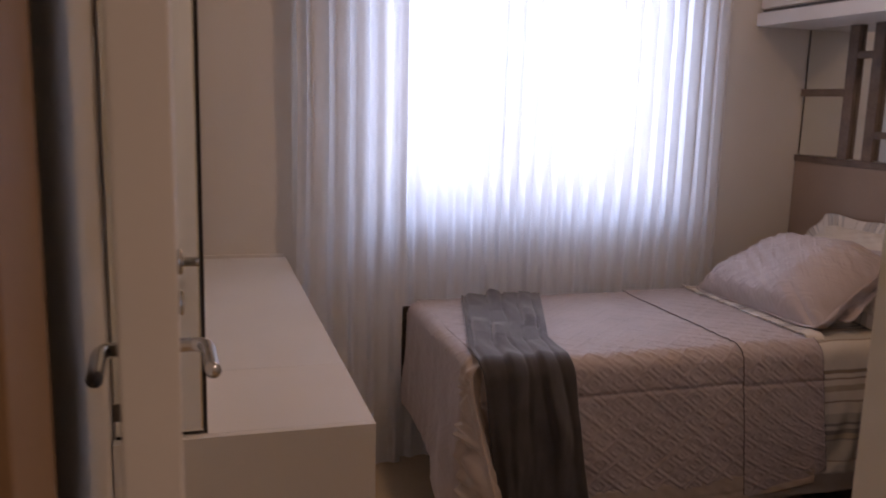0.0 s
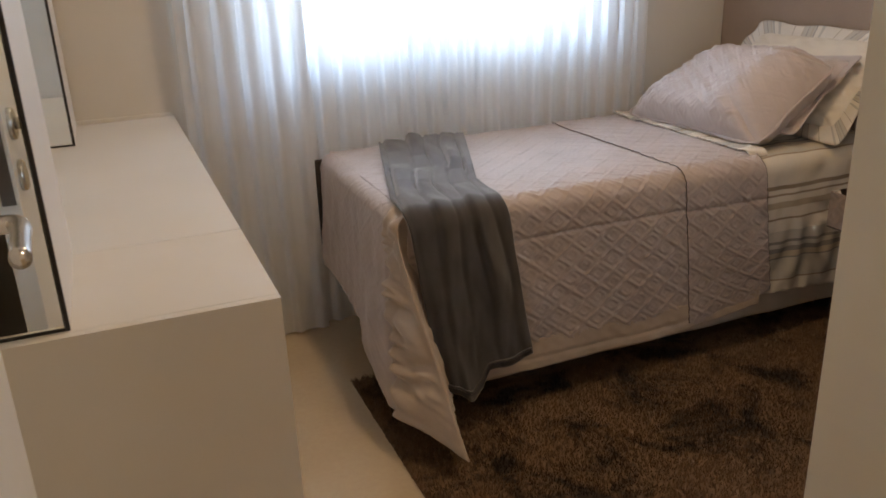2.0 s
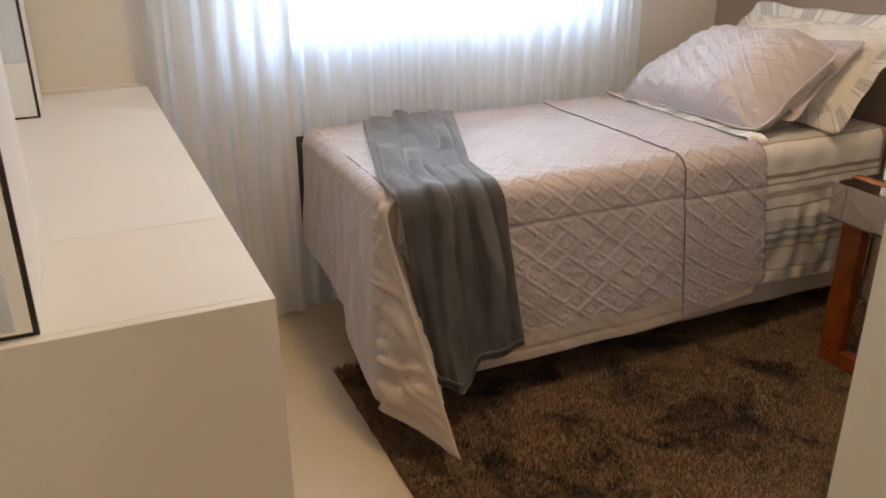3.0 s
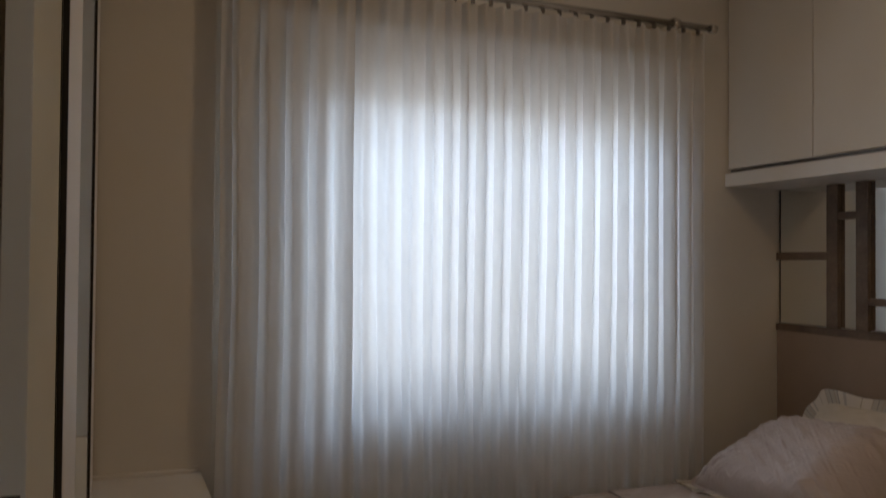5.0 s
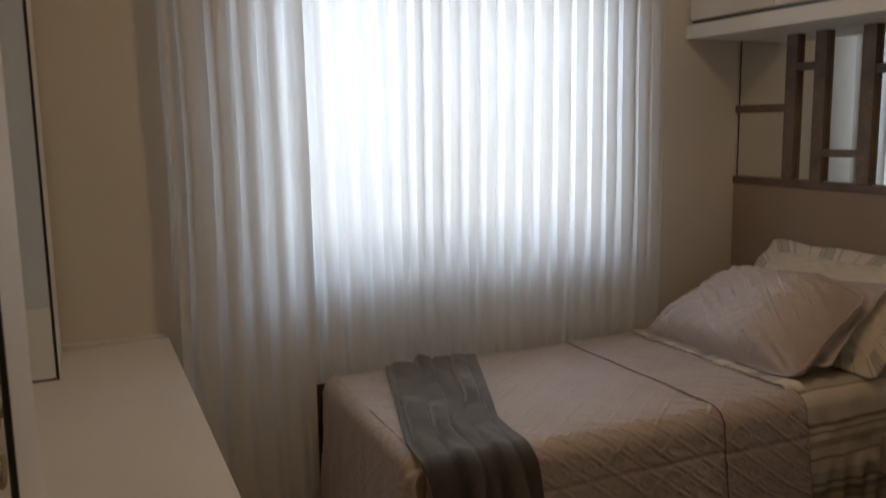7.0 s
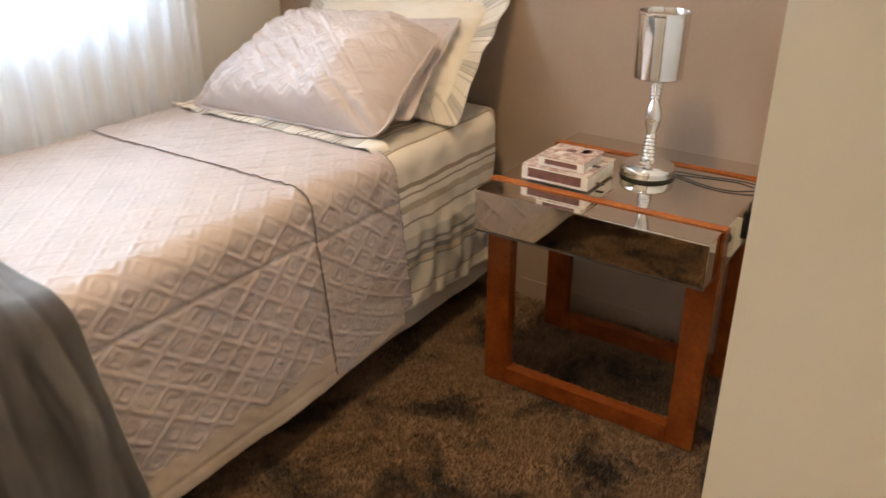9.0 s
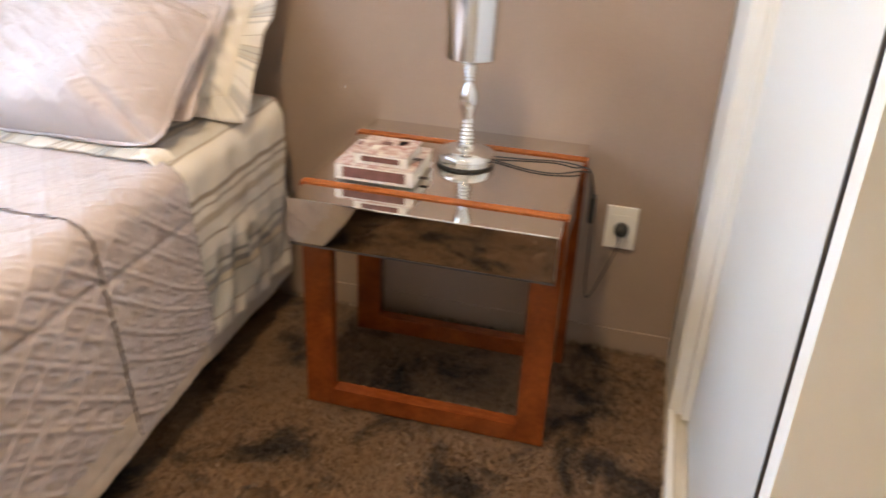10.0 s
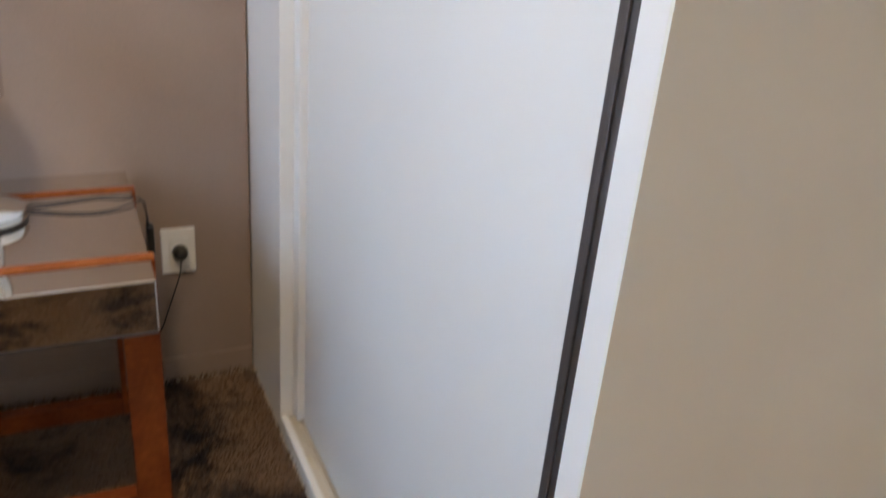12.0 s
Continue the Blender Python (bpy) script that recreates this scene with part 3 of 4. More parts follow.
for col in (0, -1):
    line = P[::2, col] + normals_of(P)[::2, col] * 0.0002
    part("piping", tube([tuple(p) for p in line], 0.0010 if col == 0 else 0.0008, 6), PIPING, bed, "dark piping", smooth=True)
# folded edge of the sheet over the band
P, U, S = draped(-0.672, -0.602, BYF - 0.004, -0.872, BT + 0.004, 0.640, 0.018, 0.005, bend=lambda u, s, d: 0.010 + 0.005 * wB(3 * u, 2 * s) + 0.006 * wC(u, s) + 0.006 * CRUMPLE(0.5 * u, 0.5 * s))
cloth("sheet_fold", P, U, S * 1.7, SHEETM, bed, "folded striped sheet edge", 0.004)

# foot of the quilt: hangs over the end, its corner swings out to a tip
na, nb = 190, 110
A, B = np.meshgrid(np.linspace(0, 1, na), np.linspace(0, 1, nb))
hem = 0.285 - 0.05 * A - 0.145 * np.clip((A - 0.62) / 0.38, 0, 1) ** 0.55
L = BT - hem
drop = B * (L + 0.03)
r = 0.045
ang = np.clip(drop / r, 0, math.pi / 2)
down = np.maximum(0, drop - r * math.pi / 2)
fx = -1.815 - r * np.sin(ang) - 0.13 * down * (0.45 + 0.55 * A)
fz = BT - r + r * np.cos(ang) - down
hang = np.clip(down / 0.55, 0, 1) ** 1.2
fy = -0.132 - 0.778 * A - np.interp(A, [0, 0.68, 0.86, 1.0], [0, 0, 0.15, 0.325]) * hang
fx = fx + np.interp(A, [0, 0.86, 0.90, 1.0], [0, 0, 0.025, 0.125]) * hang
fx = fx - 0.014 * np.clip(down / 0.4, 0, 1) * np.sin(9 * A + 1.2) * (0.4 + wA(4 * A, down) * 0.6)
P = np.stack([fx, fy, fz], -1)
Nf = normals_of(P)
P = P - Nf * ((quilting(A * 0.84, drop) * np.clip((0.86 - A) / 0.05, 0.0, 1) * 0.4 + 0.004 * wB(A, drop) + 0.0055 * wC(A * 1.1, drop * 0.5) * np.clip(drop / 0.2, 0.2, 1) * np.clip((1 - A) / 0.06, 0, 1)) * -1 + 0.0045 * np.clip((A - 0.87) / 0.02, 0, 1) * np.clip((0.985 - A) / 0.02, 0, 1) * 1.8 * np.sin(70 * drop + 6 * wA(A * 3, drop * 3)))[..., None] * 1.0
cut = 166
seam_pull = np.clip((A - A[0, cut]) / (1 - A[0, cut]), 0, 1)
ruck = np.abs(np.sin(52 * drop + 5 * wA(A * 2, drop * 4) - 3 * seam_pull)) ** 1.5 * np.exp(-seam_pull / 0.45) * (1 - seam_pull) * 1.5 * (seam_pull > 0) * np.clip(drop / 0.15, 0, 1)
P = P - Nf * (0.018 * ruck - 0.006 * np.exp(-(((A - A[0, cut]) / 0.008) ** 2)) + (0.0015 * CRUMPLE(A, drop) + 0.0045 * seam_pull * np.abs(np.sin(38 * drop + 7 * wB(A, drop) + 9 * A)) ** 3 + 0.0040 * np.clip(seam_pull * 4, 0, 1) * wC(0.7 * A, 1.3 * drop)) * np.clip((1 - A) / 0.03, 0, 1))[..., None] * -1
cloth("quilt_foot", P[:, :cut + 1], A[:, :cut + 1], drop[:, :cut + 1], QUILT, bed, "foot of the quilt with a loose hanging corner", 0.006, flip=False)
cloth("foot_border", P[:, cut:], A[:, cut:], drop[:, cut:], BORDER, bed, "puckered satin border of the hanging corner", 0.005, flip=False)


# the quilt comes back from the swinging corner to the side of the bed
edge = P[:, -2] + np.array([0.004, 0.004, 0.0])
k = 60
T = np.linspace(0, 1, k)[None, :, None]
back = np.stack([-1.70 + 0 * edge[:, 0], -0.900 + 0 * edge[:, 1], np.maximum(edge[:, 2], 0.15)], -1)
P2 = edge[:, None] * (1 - T) + back[:, None] * T
bow = np.sin(np.pi * T[..., 0]) * np.clip((0.66 - P2[..., 2]) / 0.3, 0, 1)
P2[..., 1] += 0.055 * bow
P2 = P2 + normals_of(P2) * (0.004 * np.sin(55 * P2[..., 2] + 9 * wA(3 * T[..., 0], P2[..., 2] * 4)) * bow + 0.003 * bow * wC(T[..., 0], P2[..., 2]))[..., None]
cloth("corner_fold", P2, P2[..., 0], P2[..., 2], BORDER, bed, "turned corner of the quilt with crinkled border", 0.004)


# added dark slab: the shade in the gap between bed and curtain
part("side_shade", box(-1.878, -1.79, -0.124, -0.104, 0.29, 0.636, bevel=0.009, seg=3), DARKF, bed, "dark slab standing in for shade between bed and curtain", smooth=True)

# ---- throw over the foot ----
def throw_x(a, s, x):
    left = np.interp(s, [0, 0.5, 0.6, 1.0], [-1.650, -1.835, -1.845, -1.775])
    right = np.interp(s, [0, 0.45, 0.6, 1.0], [-1.325, -1.545, -1.560, -1.490])
    return left + (right - left) * a


w1, w2 = wobble(31, 5, 2, 7), wobble(32, 5, 3, 9)
w3 = wobble(33, 8, 14, 45)
# folds: place across at the far end, at the bed's edge and at the hem; height
CREASES = [(0.10, 0.10, 0.13, 0.014), (0.36, 0.33, 0.24, 0.026), (0.55, 0.54, 0.47, 0.008), (0.74, 0.70, 0.72, 0.022), (0.93, 0.92, 0.96, 0.008)]


def throw_folds(u, s, d):
    """Layers that rise slowly and end in a sharp edge, with thin creases beside them on the bed's top."""
    a, q = u / 0.36, s / s.max()
    h = 0 * a
    for i, (p0, p1, p2, k) in enumerate(CREASES):
        at = np.interp(q, [0, 0.30, 0.58, 0.75, 1.0], [p0, p0 + 0.03, p1, 0.5 * (p1 + p2), p2]) + 0.035 * w2(p0 * 9 + 0 * u, 2.4 * s)
        e = at - a
        rise = np.clip(1 + e / 0.24, 0, 1)
        fall = np.clip(1 - e / 0.085, 0, 1)
        fold = np.where(e < 0, rise * rise * (3 - 2 * rise), fall * fall * (3 - 2 * fall))
        live = np.clip(0.60 + 1.3 * w1(2.3 * i + 0 * u, 3.2 * s), 0.05, 1.25)
        h = h + k * fold * live * np.interp(q, [0, 0.06, 0.45, 0.60, 1.0], [0.7, 0.8, 0.5, 0.8, 1.1])
        h = h - 0.010 * np.exp(-((e - 0.055) / 0.016) ** 2) * np.interp(q, [0, 0.45, 0.60, 1.0], [0.9, 1.0, 0.25, 0.1]) * np.clip(live, 0.45, 1)
    return h + 0.0030 * w3(u, 0.12 * s) + 0.0018 * wC(u * 1.2, s * 0.5) + 0.0012 * CRUMPLE(u, 0.3 * s)


P, U, S = draped(-1.80, -1.44, -0.135, -0.950, BT + 0.008, 0.150, 0.055, 0.0048, shift=throw_x, bend=lambda u, s, d: 0.007 + throw_folds(u, s, d) + 0.012 * d)
low = np.clip((0.5 - P[..., 2]) / 0.36, 0, 1)
P[..., 2] += low * (np.interp(U / 0.36, [0, 0.30, 0.44, 0.52, 0.8, 1.0], [-0.005, -0.035, -0.018, 0.026, 0.038, 0.052]) + 0.006 * np.sin(40 * U))
th = thing("throw_blanket", (-1.68, -0.5, BT), "soft grey velvet throw draped in folds across the bed", "blanket")
cloth("cloth", P, U, S, THROW, th, thick=0.006)
line = P[-6, :] + normals_of(P)[-6, :] * 0.001
part("hem", tube([tuple(p) for p in line[::2]], 0.0045, 6), THROW, th, smooth=True)


# ---- pillows ----
def pillow(name, w, h, t, m, material, label, flange=0.0, flange_mat=None, relief=False, seed=1, frill=0.0, ridge=None, lift=0.0, corner=24, pull=0.0):
    """A soft cushion, w wide and h high in its own plane, t thick, with a flat cloth edge."""
    root = thing(name, m.translation, label, "pillow", "pillows on the bed")
    n = 170
    a, b = np.meshgrid(np.linspace(-1, 1, n), np.linspace(-1, 1, n))
    f = wobble(seed, 6, 2, 6)
    g = wobble(seed + 20, 6, 8, 20)
    X = a * w / 2 * (1 - 0.045 * (1 - b * b) * np.abs(a) ** 4)
    Y = b * h / 2 * (1 - 0.05 * (1 - a * a) * np.abs(b) ** 4)
    rnd = lambda p, q: np.maximum(np.abs(p), np.abs(q)) / np.maximum((np.abs(p) ** corner + np.abs(q) ** corner) ** (1 / corner), 1e-6)
    X, Y = X * rnd(a, b), Y * rnd(a, b)
    X = X + pull * (1 - a) / 2 * ((1 + b) / 2) ** 1.2
    puff = np.clip((1 - np.abs(a) ** 2.6) * (1 - np.abs(b) ** 2.6), 0, 1) ** 0.48
    if ridge is not None:
        c = ridge + 0.10 * b
        end = np.where(a > c, 1 - np.clip((a - c) / (1 - c), 0, 1) ** 1.4, (0.55 + 0.45 * (a + 1) / (1 + c)) * (1 - np.clip((-a - 0.3) / 0.7, 0, 1) ** 3))
        puff = np.clip(end, 0, 1) ** 0.75 * np.clip(1 - np.abs(b) ** 5, 0, 1) ** 0.6
    for sgn, nm in ((1, "front"), (-1, "back")):
        Z = sgn * t / 2 * puff * (1 + 0.10 * f(a, b)) + 0.006 * g(a * 1.5, b * 1.5) * (1 - puff * 0.4)
        if relief and sgn > 0:
            Z = Z + quilting(X, Y, 0.080, 0.0060) * np.clip(puff * 2.5, 0, 1) + 0.0030 * wobble(seed + 40, 8, 14, 40)(a, b)
        Q3 = np.stack([X, Y, Z], -1)
        W = Q3 @ np.array(m.to_3x3()).T + np.array(m.translation)
        W[..., 2] += lift * (1 - a) / 2 * (1 + b) / 2
        if sgn < 0:
            W = W[:, ::-1]
        link_mesh(nm, grid_mesh(nm, W, X, Y), material, root, "", smooth=True)
    if flange:
        k, rows = 260, 8
        s = np.linspace(0, 4, k)
        seg = np.minimum(np.floor(s), 3).astype(int)
        fr_ = s - seg
        cx = np.choose(seg, [-1 + 2 * fr_, 1 + 0 * fr_, 1 - 2 * fr_, -1 + 0 * fr_])
        cy = np.choose(seg, [-1 + 0 * fr_, -1 + 2 * fr_, 1 + 0 * fr_, 1 - 2 * fr_])
        sharp = np.sign(cx) * np.abs(cx) ** 1.0, np.sign(cy) * np.abs(cy) ** 1.0
        q = np.linspace(-0.35, 1, rows)[:, None]
        ex = sharp[0][None] * (w / 2 + q * flange) * (1 - 0.045 * (1 - cy * cy) * np.abs(cx) ** 4)
        ey = sharp[1][None] * (h / 2 + q * flange) * (1 - 0.05 * (1 - cx * cx) * np.abs(cy) ** 4)
        ex, ey = ex * rnd(cx, cy)[None] + pull * (1 - cx[None]) / 2 * ((1 + cy[None]) / 2) ** 1.2, ey * rnd(cx, cy)[None]
        along = s * (w + h) / 2
        ez = 0.006 + frill * np.clip(q, 0, 1) * np.sin(along * 46 + 2 * np.sin(along * 7))[None] + 0.010 * np.clip(q, 0, 1) * f(cx * 2, cy * 2)[None]
        Q3 = np.stack([ex, ey, ez], -1)
        W = Q3 @ np.array(m.to_3x3()).T + np.array(m.translation)
        W[..., 2] += lift * (1 - cx[None]) / 2 * (1 + cy[None]) / 2
        ob = link_mesh("flange", grid_mesh("flange", W, np.repeat(along[None], rows, 0), np.repeat(q, k, 1) * flange), flange_mat or material, root, "", smooth=True)
        md = ob.modifiers.new("thickness", "SOLIDIFY")
        md.thickness, md.offset = 0.004, 0.0
    return root


def leaning(x, y, z, tilt, turn=0.0, roll=0.0):
    """A pillow's pose: its face looks at -x, tilted back by so many degrees from upright."""
    return Matrix.Translation((x, y, z)) @ Matrix.Rotation(radians(turn), 4, "Z") @ Matrix.Rotation(radians(tilt), 4, "Y") @ Matrix.Rotation(radians(roll), 4, "X") @ Matrix(((0, 0, -1, 0), (-1, 0, 0, 0), (0, 1, 0, 0), (0, 0, 0, 1)))


pillow("back_pillow", 0.62, 0.36, 0.12, leaning(-0.195, -0.555, 0.820, 44, 0, -1), CREAM, "cream pillow with a striped ruffled border, against the panel", 0.055, FRILLM, False, 5, 0.0065)
pillow("middle_pillow", 0.55, 0.34, 0.11, leaning(-0.345, -0.550, 0.785, 53, -3, -7), QUILT, "plain lilac-grey pillow with a flat edge, in the middle", 0.022, QUILT, False, 7, 0.002)
pillow("quilted_pillow", 0.70, 0.395, 0.265, leaning(-0.472, -0.505, 0.785, 55, 1, -1.5), QUILT, "lilac-grey quilted pillow lying in front", 0.005, QUILT, True, 3, 0.002, 0.50, 0.0, 9, 0.11)

# ---- curtain, rod ----
rod = thing("curtain_rod", (-1.40, -0.10, 2.341), "brushed metal curtain rod on wall brackets", "curtain rod")
part("tube", tube([(-2.270, -0.10, 2.341), (-0.495, -0.10, 2.341)], 0.0125, 20), STEEL, rod, smooth=True)
for x0, x1 in ((-2.290, -2.270), (-0.495, -0.472)):
    part("finial", tube([(x0, -0.10, 2.341), (x1, -0.10, 2.341)], 0.0165, 20), STEEL, rod, smooth=True)
for x in (-2.150, -0.654):
    br = part("bracket", box(x - 0.009, x + 0.009, -0.10, Y_N - 0.002, 2.349, 2.365, bevel=0.003), STEEL, rod)
    part("collar", tube([(x - 0.011, -0.10, 2.341), (x + 0.011, -0.10, 2.341)], 0.019, 20), STEEL, br, smooth=True)
    part("wall_plate", box(x - 0.022, x + 0.022, Y_N - 0.006, Y_N - 0.0005, 2.32, 2.39, bevel=0.002), STEEL, br)
for x in np.arange(-2.255, -0.50, 0.0655):
    b = box(x - 0.006, x + 0.006, -0.106, -0.094, 2.312, 2.330, bevel=0.003)
    part("glider", b, GREYM, rod, "small grey glider")


def curtain(name, x0, x1, z0, z1, y, lam, amp, seed, label, gather, flare=0.0):
    du = 0.0032
    u = np.arange(x0, x1 + du / 2, du)
    z = np.linspace(z1, z0, 46)
    X, Z = np.meshgrid(u, z)
    r = np.random.RandomState(seed)
    n = int(round((x1 - x0) / lam))
    knots = np.concatenate([[0], np.cumsum(r.uniform(0.8, 1.25, n))])
    ph = np.interp(np.linspace(0, 1, len(u)), knots / knots[-1], np.arange(n + 1)) * 2 * np.pi
    wide = np.interp(np.linspace(0, 1, len(u)), np.linspace(0, 1, n + 1), r.uniform(0.78, 1.2, n + 1))[None]
    soft = np.interp(Z, [z0, z0 + 0.7, z0 + 1.2, z1 - 0.30, z1], [0.28, 0.42, 0.85, 0.95, 0.6])
    drift = 0.9 * wobble(seed + 5, 4, 1, 3)(X * 1.5, Z * 0.8)
    A = amp * soft * wide
    Y = y + A * np.sin(ph[None] + drift) + 0.25 * A * np.sin(2 * ph[None] + 1.7 + drift)
    X = X + gather * soft * wide * np.sin(ph[None] + drift + 0.3) + 0.012 * (1 - (Z - z0) / (z1 - z0)) * wobble(seed + 9, 4, 2, 5)(X, Z) + flare * (z1 - Z) * (X - (x0 + x1) / 2) / (x1 - x0)
    P = np.stack([X, Y, Z], -1)[:, ::-1]
    ob = thing(name, ((x0 + x1) / 2, y, z1), label, "curtain", "sheer curtains")
    link_mesh("cloth", grid_mesh("cloth", P, X[:, ::-1], Z[:, ::-1]), SHEER, ob, smooth=True)
    link_mesh("heading", grid_mesh("heading", P[:3] + np.array([0, -0.0025, 0.0]), X[:3, ::-1], Z[:3, ::-1]), SHEER, ob, "double heading tape", smooth=True)
    return ob


curtain("curtain", -2.280, -1.876, 0.012, 2.316, -0.125, 0.080, 0.034, 3, "white sheer curtain panel hanging to the floor", 0.013, -0.004)
curtain("curtain", -1.893, -0.512, 0.012, 2.316, -0.088, 0.069, 0.031, 8, "wide white sheer curtain glowing with daylight", 0.0125)

# ---- mirror lattice and wall cupboard over the bed ----
la = thing("lattice_panel", (-0.01, -0.45, 1.223), "wooden lattice over wall mirrors above the panel", "wall decoration")
part("mirror", box(-0.006, -0.001, -0.985, Y_N - 0.010, 1.222, 1.767, bevel=0.001, seg=1), MIRROR, la, "plain wall mirror")
part("mirror_edge", box(-0.0075, -0.001, Y_N - 0.0095, Y_N - 0.005, 1.222, 1.767), BLACK, la)
for y0, y1 in ((-0.254, -0.202), (-0.388, -0.336), (-0.590, -0.537), (-0.775, -0.720), (-0.985, -0.930)):
    part("upright_slat", box(-0.026, -0.0065, y0, y1, 1.2200, 1.767, bevel=0.002), LATTICE, la)
for y0, y1, z0, z1 in ((-0.2015, Y_N - 0.004, 1.478, 1.510), (-0.3355, -0.2545, 1.631, 1.659), (-0.5365, -0.3885, 1.312, 1.339), (-0.7195, -0.5925, 1.60, 1.632), (-0.9295, -0.7755, 1.43, 1.462)):
    part("cross_slat", box(-0.024, -0.0065, y0, y1, z0, z1, bevel=0.002), LATTICE, la)
cb = thing("wall_cupboard", (-0.14, -0.6, 1.786), "long white wall cupboard with a shadow-gap grip edge", "cupboard")
part("bottom_board", box(-0.288, -0.001, -1.30, Y_N - 0.003, 1.768, 1.822, bevel=0.002), LACQ2, cb)
part("body", box(-0.255, -0.001, -1.30, Y_N - 0.003, 1.827, Z_C - 0.003, bevel=0.001), LACQ2, cb)
part("grip_gap", box(-0.262, -0.2555, -1.299, Y_N - 0.008, 1.8275, 1.838), GREYM, cb, "dark grip gap")
for y0, y1 in ((-0.374, Y_N - 0.008), (-0.838, -0.378), (-1.30, -0.842)):
    part("door", box(-0.275, -0.2555, y0, y1, 1.840, Z_C - 0.006, bevel=0.0015), WALL, cb)

# ---- side table ----
st = thing("side_table", (-0.32, -1.435, 0.015), "mirrored side table on cherry wood frames", "side table")
TX0, TX1, TY0, TY1 = -0.600, -0.026, -1.717, -1.139
part("mirrored_top", box(TX0, TX1, TY0, TY1, 0.500, 0.604, bevel=0.0025, seg=2), BRONZE, st, "bronze mirror top and apron")
part("bottom_edge", box(TX0 + 0.001, TX1 - 0.001, TY0 + 0.001, TY1 - 0.001, 0.495, 0.4995), GREYM, st)
for x0, x1 in ((-0.518, -0.482), (-0.160, -0.124)):
    # same wood as the legs, coloured brighter for the reflected light on top
    f = part("frame", box(x0 + 0.006, x1 - 0.006, TY0 - 0.008, TY1 + 0.008, 0.6045, 0.6075, bevel=0.0015), CHERRY_LIT, st, "polished cherry wood frame loop, glint painted into its top")
    for y0, y1 in ((TY0 - 0.008, TY0 + 0.060), (TY1 - 0.060, TY1 + 0.008)):
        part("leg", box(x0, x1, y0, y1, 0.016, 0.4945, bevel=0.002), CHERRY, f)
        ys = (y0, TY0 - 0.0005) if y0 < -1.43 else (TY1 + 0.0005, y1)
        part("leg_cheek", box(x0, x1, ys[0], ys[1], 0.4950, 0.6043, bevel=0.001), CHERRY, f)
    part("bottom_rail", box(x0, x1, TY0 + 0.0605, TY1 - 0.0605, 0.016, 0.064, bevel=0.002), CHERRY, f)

# ---- table lamp ----
LX, LY, LZ = -0.262, -1.445, 0.6045
lp = thing("table_lamp", (LX, LY, LZ), "chrome table lamp with turned stem and metal shade", "table lamp")
part("foot", lathe([(0.066, LZ), (0.0685, LZ + 0.005), (0.0685, LZ + 0.023), (0.065, LZ + 0.029), (0.045, LZ + 0.037), (0.028, LZ + 0.042), (0.020, LZ + 0.050)], LX, LY, 56), CHROME, lp, smooth=True)
part("foot_ring", lathe([(0.0688, LZ + 0.0002), (0.0695, LZ + 0.003), (0.0688, LZ + 0.006)], LX, LY, 56), BLACK, lp, smooth=True)
stem = [(0.020, 0.048)]
for z0, count, wide, step in ((0.050, 6, 0.0195, 0.0092), (0.196, 6, 0.0185, 0.0088)):
    vase = [(0.0115, 0.110), (0.0145, 0.120), (0.0195, 0.136), (0.0220, 0.150), (0.0215, 0.163), (0.0175, 0.177), (0.0130, 0.188), (0.0105, 0.194)] if z0 > 0.1 else []
    stem += vase
    for i in range(count):
        w = wide - 0.0012 * abs(i - 1 if z0 < 0.1 else count - 2 - i)
        stem += [(w - 0.0055, z0 + i * step), (w - 0.001, z0 + (i + 0.3) * step), (w, z0 + (i + 0.5) * step), (w - 0.001, z0 + (i + 0.7) * step)]
part("stem", lathe([(r, LZ + z) for r, z in stem], LX, LY, 40), CHROME, lp, smooth=True)
part("shade", lathe([(0.012, LZ + 0.249), (0.055, LZ + 0.249), (0.058, LZ + 0.252), (0.061, LZ + 0.405), (0.059, LZ + 0.405), (0.056, LZ + 0.256), (0.014, LZ + 0.254)], LX, LY, 64), CHROME, lp, "polished metal cylinder shade", smooth=True)
part("shade_lid", lathe([(0.058, LZ + 0.397), (0.058, LZ + 0.399), (0.030, LZ + 0.401), (0.006, LZ + 0.400)], LX, LY, 48), STEEL, lp, "brushed metal lid", smooth=True)
part("shade_rim", lathe([(0.0615, LZ + 0.399), (0.0625, LZ + 0.402), (0.0625, LZ + 0.406), (0.0585, LZ + 0.407), (0.0585, LZ + 0.399)], LX, LY, 64), CHROME, lp, smooth=True)
for ob in lp.children:
    if ob.name.startswith(("shade", "foot")):
        ob.modifiers.new("edges", "EDGE_SPLIT").split_angle = radians(40)
part("power_cord", tube(curve_pts([(LX + 0.05, LY - 0.05, LZ + 0.004), (-0.200, -1.57, LZ + 0.0022), (-0.185, -1.65, LZ + 0.0022), (-0.195, -1.708, LZ + 0.0022), (-0.18, -1.7375, LZ - 0.02), (-0.15, -1.750, 0.50), (-0.10, -1.752, 0.34), (-0.070, -1.756, 0.20), (-0.060, -1.768, 0.185), (-0.055, -1.790, 0.24), (-0.058, -1.820, 0.33), (-0.062, -1.825, 0.370), (-0.060, -1.827, 0.384)], 14), 0.0019, 8), RUBBER, lp, "thin black cord", smooth=True)
part("cord_loop", tube(curve_pts([(LX + 0.03, LY - 0.065, LZ + 0.0022), (-0.265, -1.60, LZ + 0.0022), (-0.265, -1.665, LZ + 0.0022), (-0.230, -1.722, LZ + 0.0022), (-0.185, -1.742, LZ - 0.03), (-0.145, -1.746, 0.44)], 14), 0.0019, 8), RUBBER, lp, "thin black cord", smooth=True)
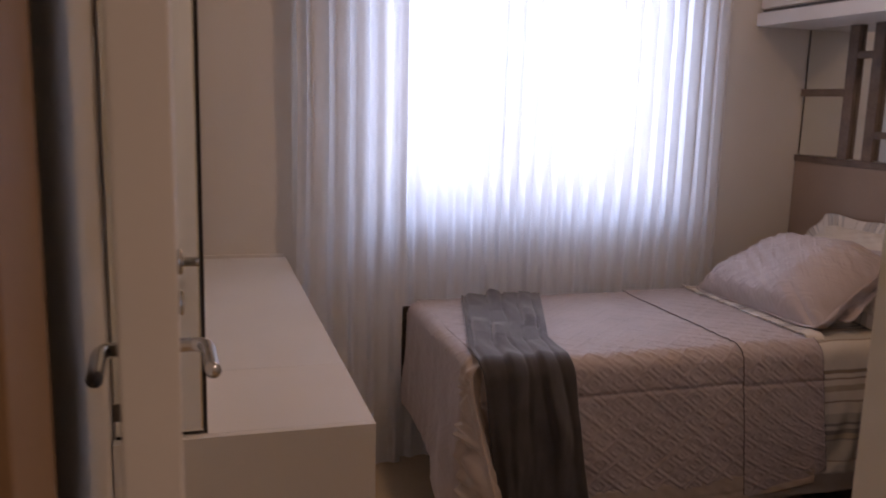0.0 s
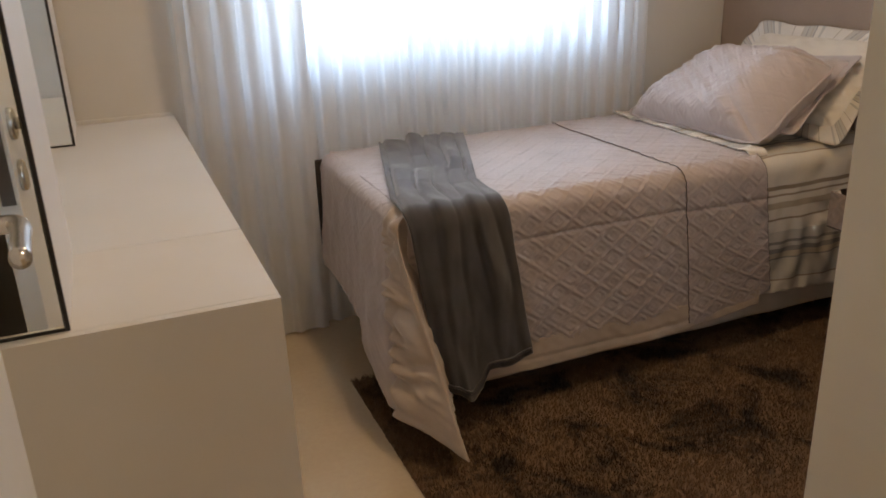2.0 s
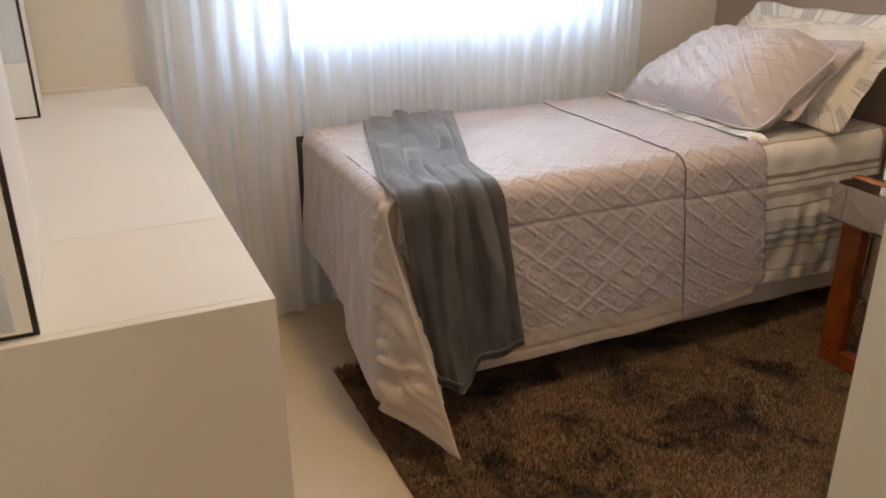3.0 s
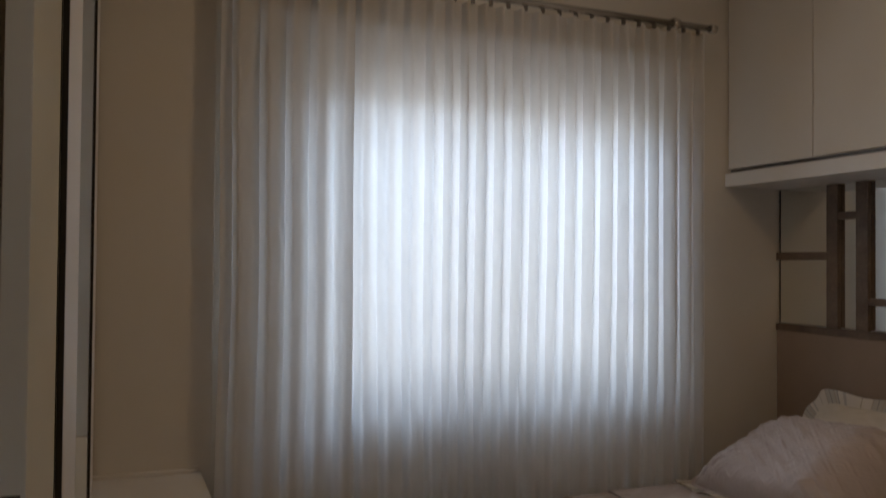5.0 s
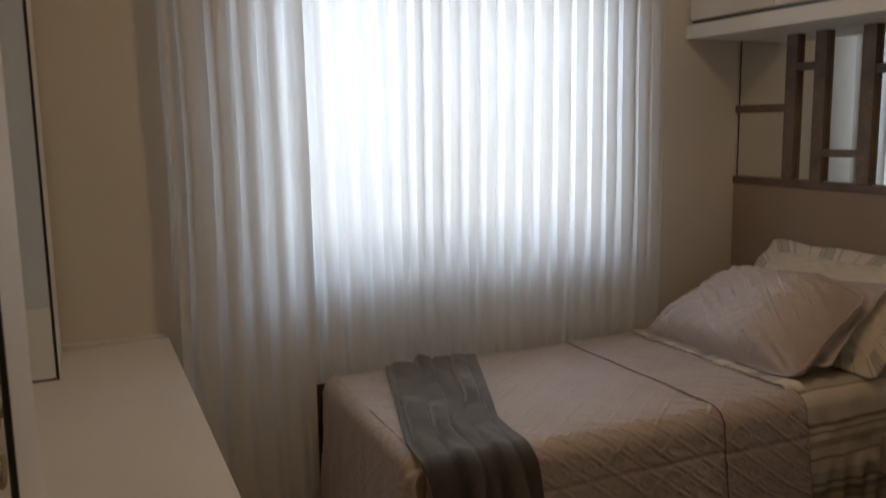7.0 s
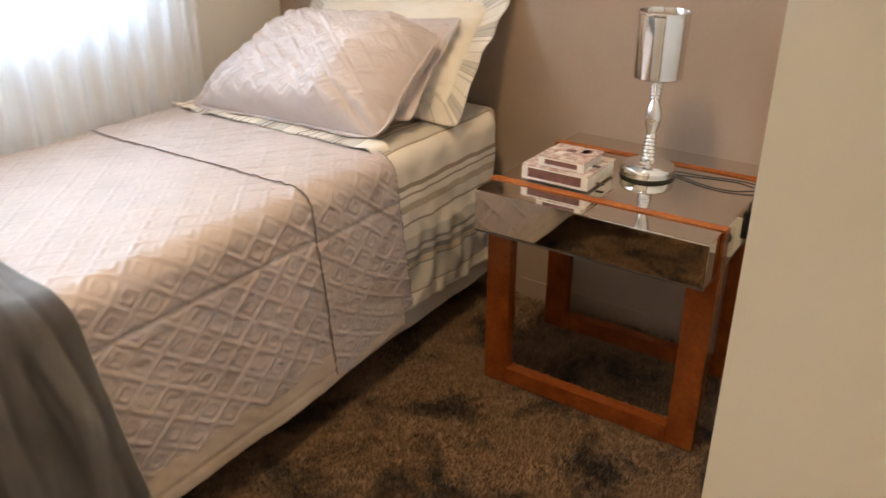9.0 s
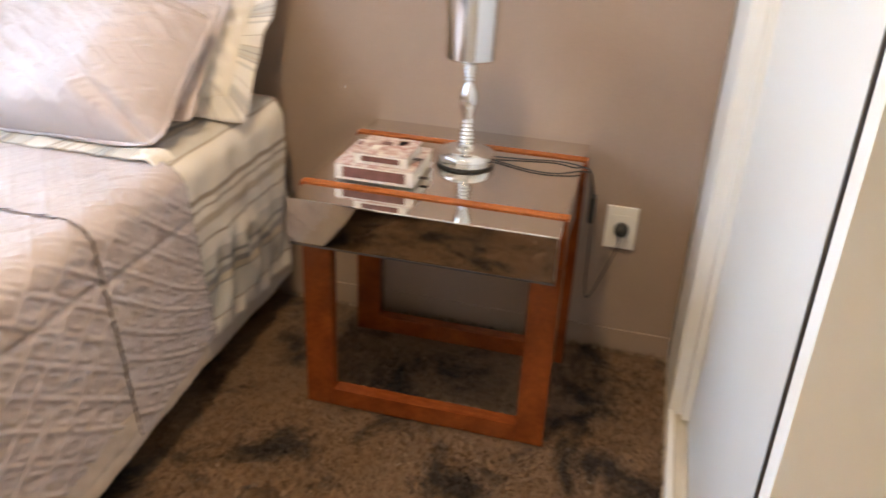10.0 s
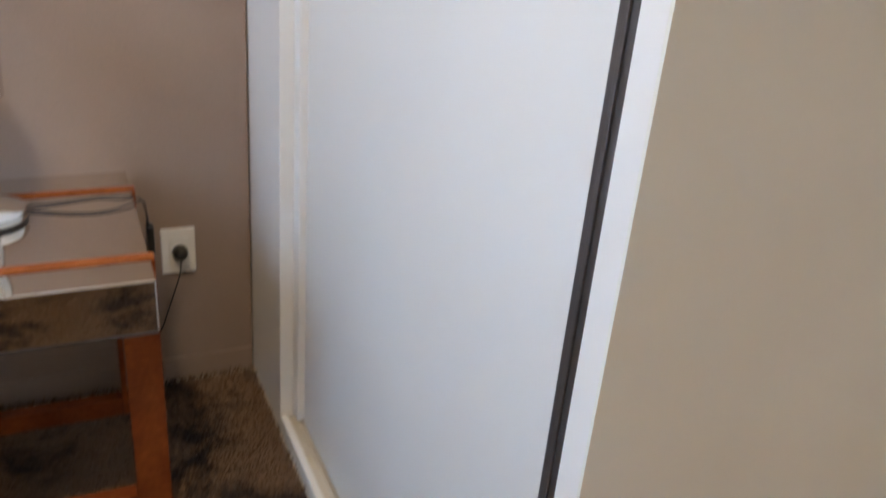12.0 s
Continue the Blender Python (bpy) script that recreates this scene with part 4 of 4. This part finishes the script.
part("cord_switch", box(-0.172, -0.144, -1.758, -1.742, 0.45, 0.52, bevel=0.005), RUBBER, lp, "black cord switch")

# ---- wall socket ----
so = thing("wall_socket", (-0.02, -1.835, 0.38), "white wall socket with a black plug in it", "socket")
part("plate", box(-0.0295, -0.0205, -1.866, -1.784, 0.326, 0.446, bevel=0.003), PLASTIC, so)
part("insert", box(-0.032, -0.0297, -1.849, -1.802, 0.349, 0.423, bevel=0.002), PLASTIC, so)
pl = lathe([(0.019, 0), (0.019, 0.012), (0.015, 0.022), (0.008, 0.030)], 0, 0, 24)
bmesh.ops.transform(pl, matrix=Matrix.Translation((-0.0322, -1.827, 0.385)) @ Matrix.Rotation(-math.pi / 2, 4, "Y"), verts=pl.verts)
part("plug", pl, RUBBER, so, "black plug", smooth=True)


# ---- boxed books ----
def book(x0, x1, y0, y1, z0, z1, label):
    ob = thing("book", ((x0 + x1) / 2, (y0 + y1) / 2, z0), label, "book", "books on the side table")
    part("back_cover", box(x0, x1, y0, y1, z0, z0 + 0.004, bevel=0.001), PRINTW, ob)
    part("front_cover", box(x0, x1, y0, y1, z1 - 0.004, z1, bevel=0.001), PRINTF, ob, "printed floral cover")
    part("spine", box(x0, x0 + 0.004, y0, y1, z0 + 0.0042, z1 - 0.0042, bevel=0.001), PRINTW, ob)
    part("pages", box(x0 + 0.0045, x1 - 0.004, y0 + 0.003, y1 - 0.003, z0 + 0.0042, z1 - 0.0042), PAGES, ob)
    part("spine_label", box(x0 - 0.0012, x0 - 0.0002, y0 + 0.018, y1 - 0.018, z0 + 0.007, z1 - 0.007), PRINTR, ob, "maroon spine label")
    w = (y1 - y0) * 0.22
    rr = random.Random(int(z0 * 1000))
    for _ in range(5):
        cx, cy = rr.uniform(x0 + 0.02, x1 - 0.03), rr.uniform(y0 + 0.02, y1 - 0.04)
        part("print_patch", box(cx, cx + rr.uniform(0.012, 0.028), cy, cy + rr.uniform(0.012, w), z1 + 0.0002, z1 + 0.0008), rr.choice([PRINTR, PAGES]), ob)
    for yy in (y0 - 0.018,):
        part("ribbon", box(x0 + 0.05, x0 + 0.062, yy, y0 + 0.002, z0 + 0.004, z0 + 0.0055), PIPING, ob, "dark ribbon")
    return ob


book(-0.475, -0.313, -1.378, -1.198, 0.6095, 0.647, "thick white book with maroon spine label, on the table")
book(-0.465, -0.350, -1.361, -1.238, 0.6480, 0.674, "small floral printed book lying on a larger one")
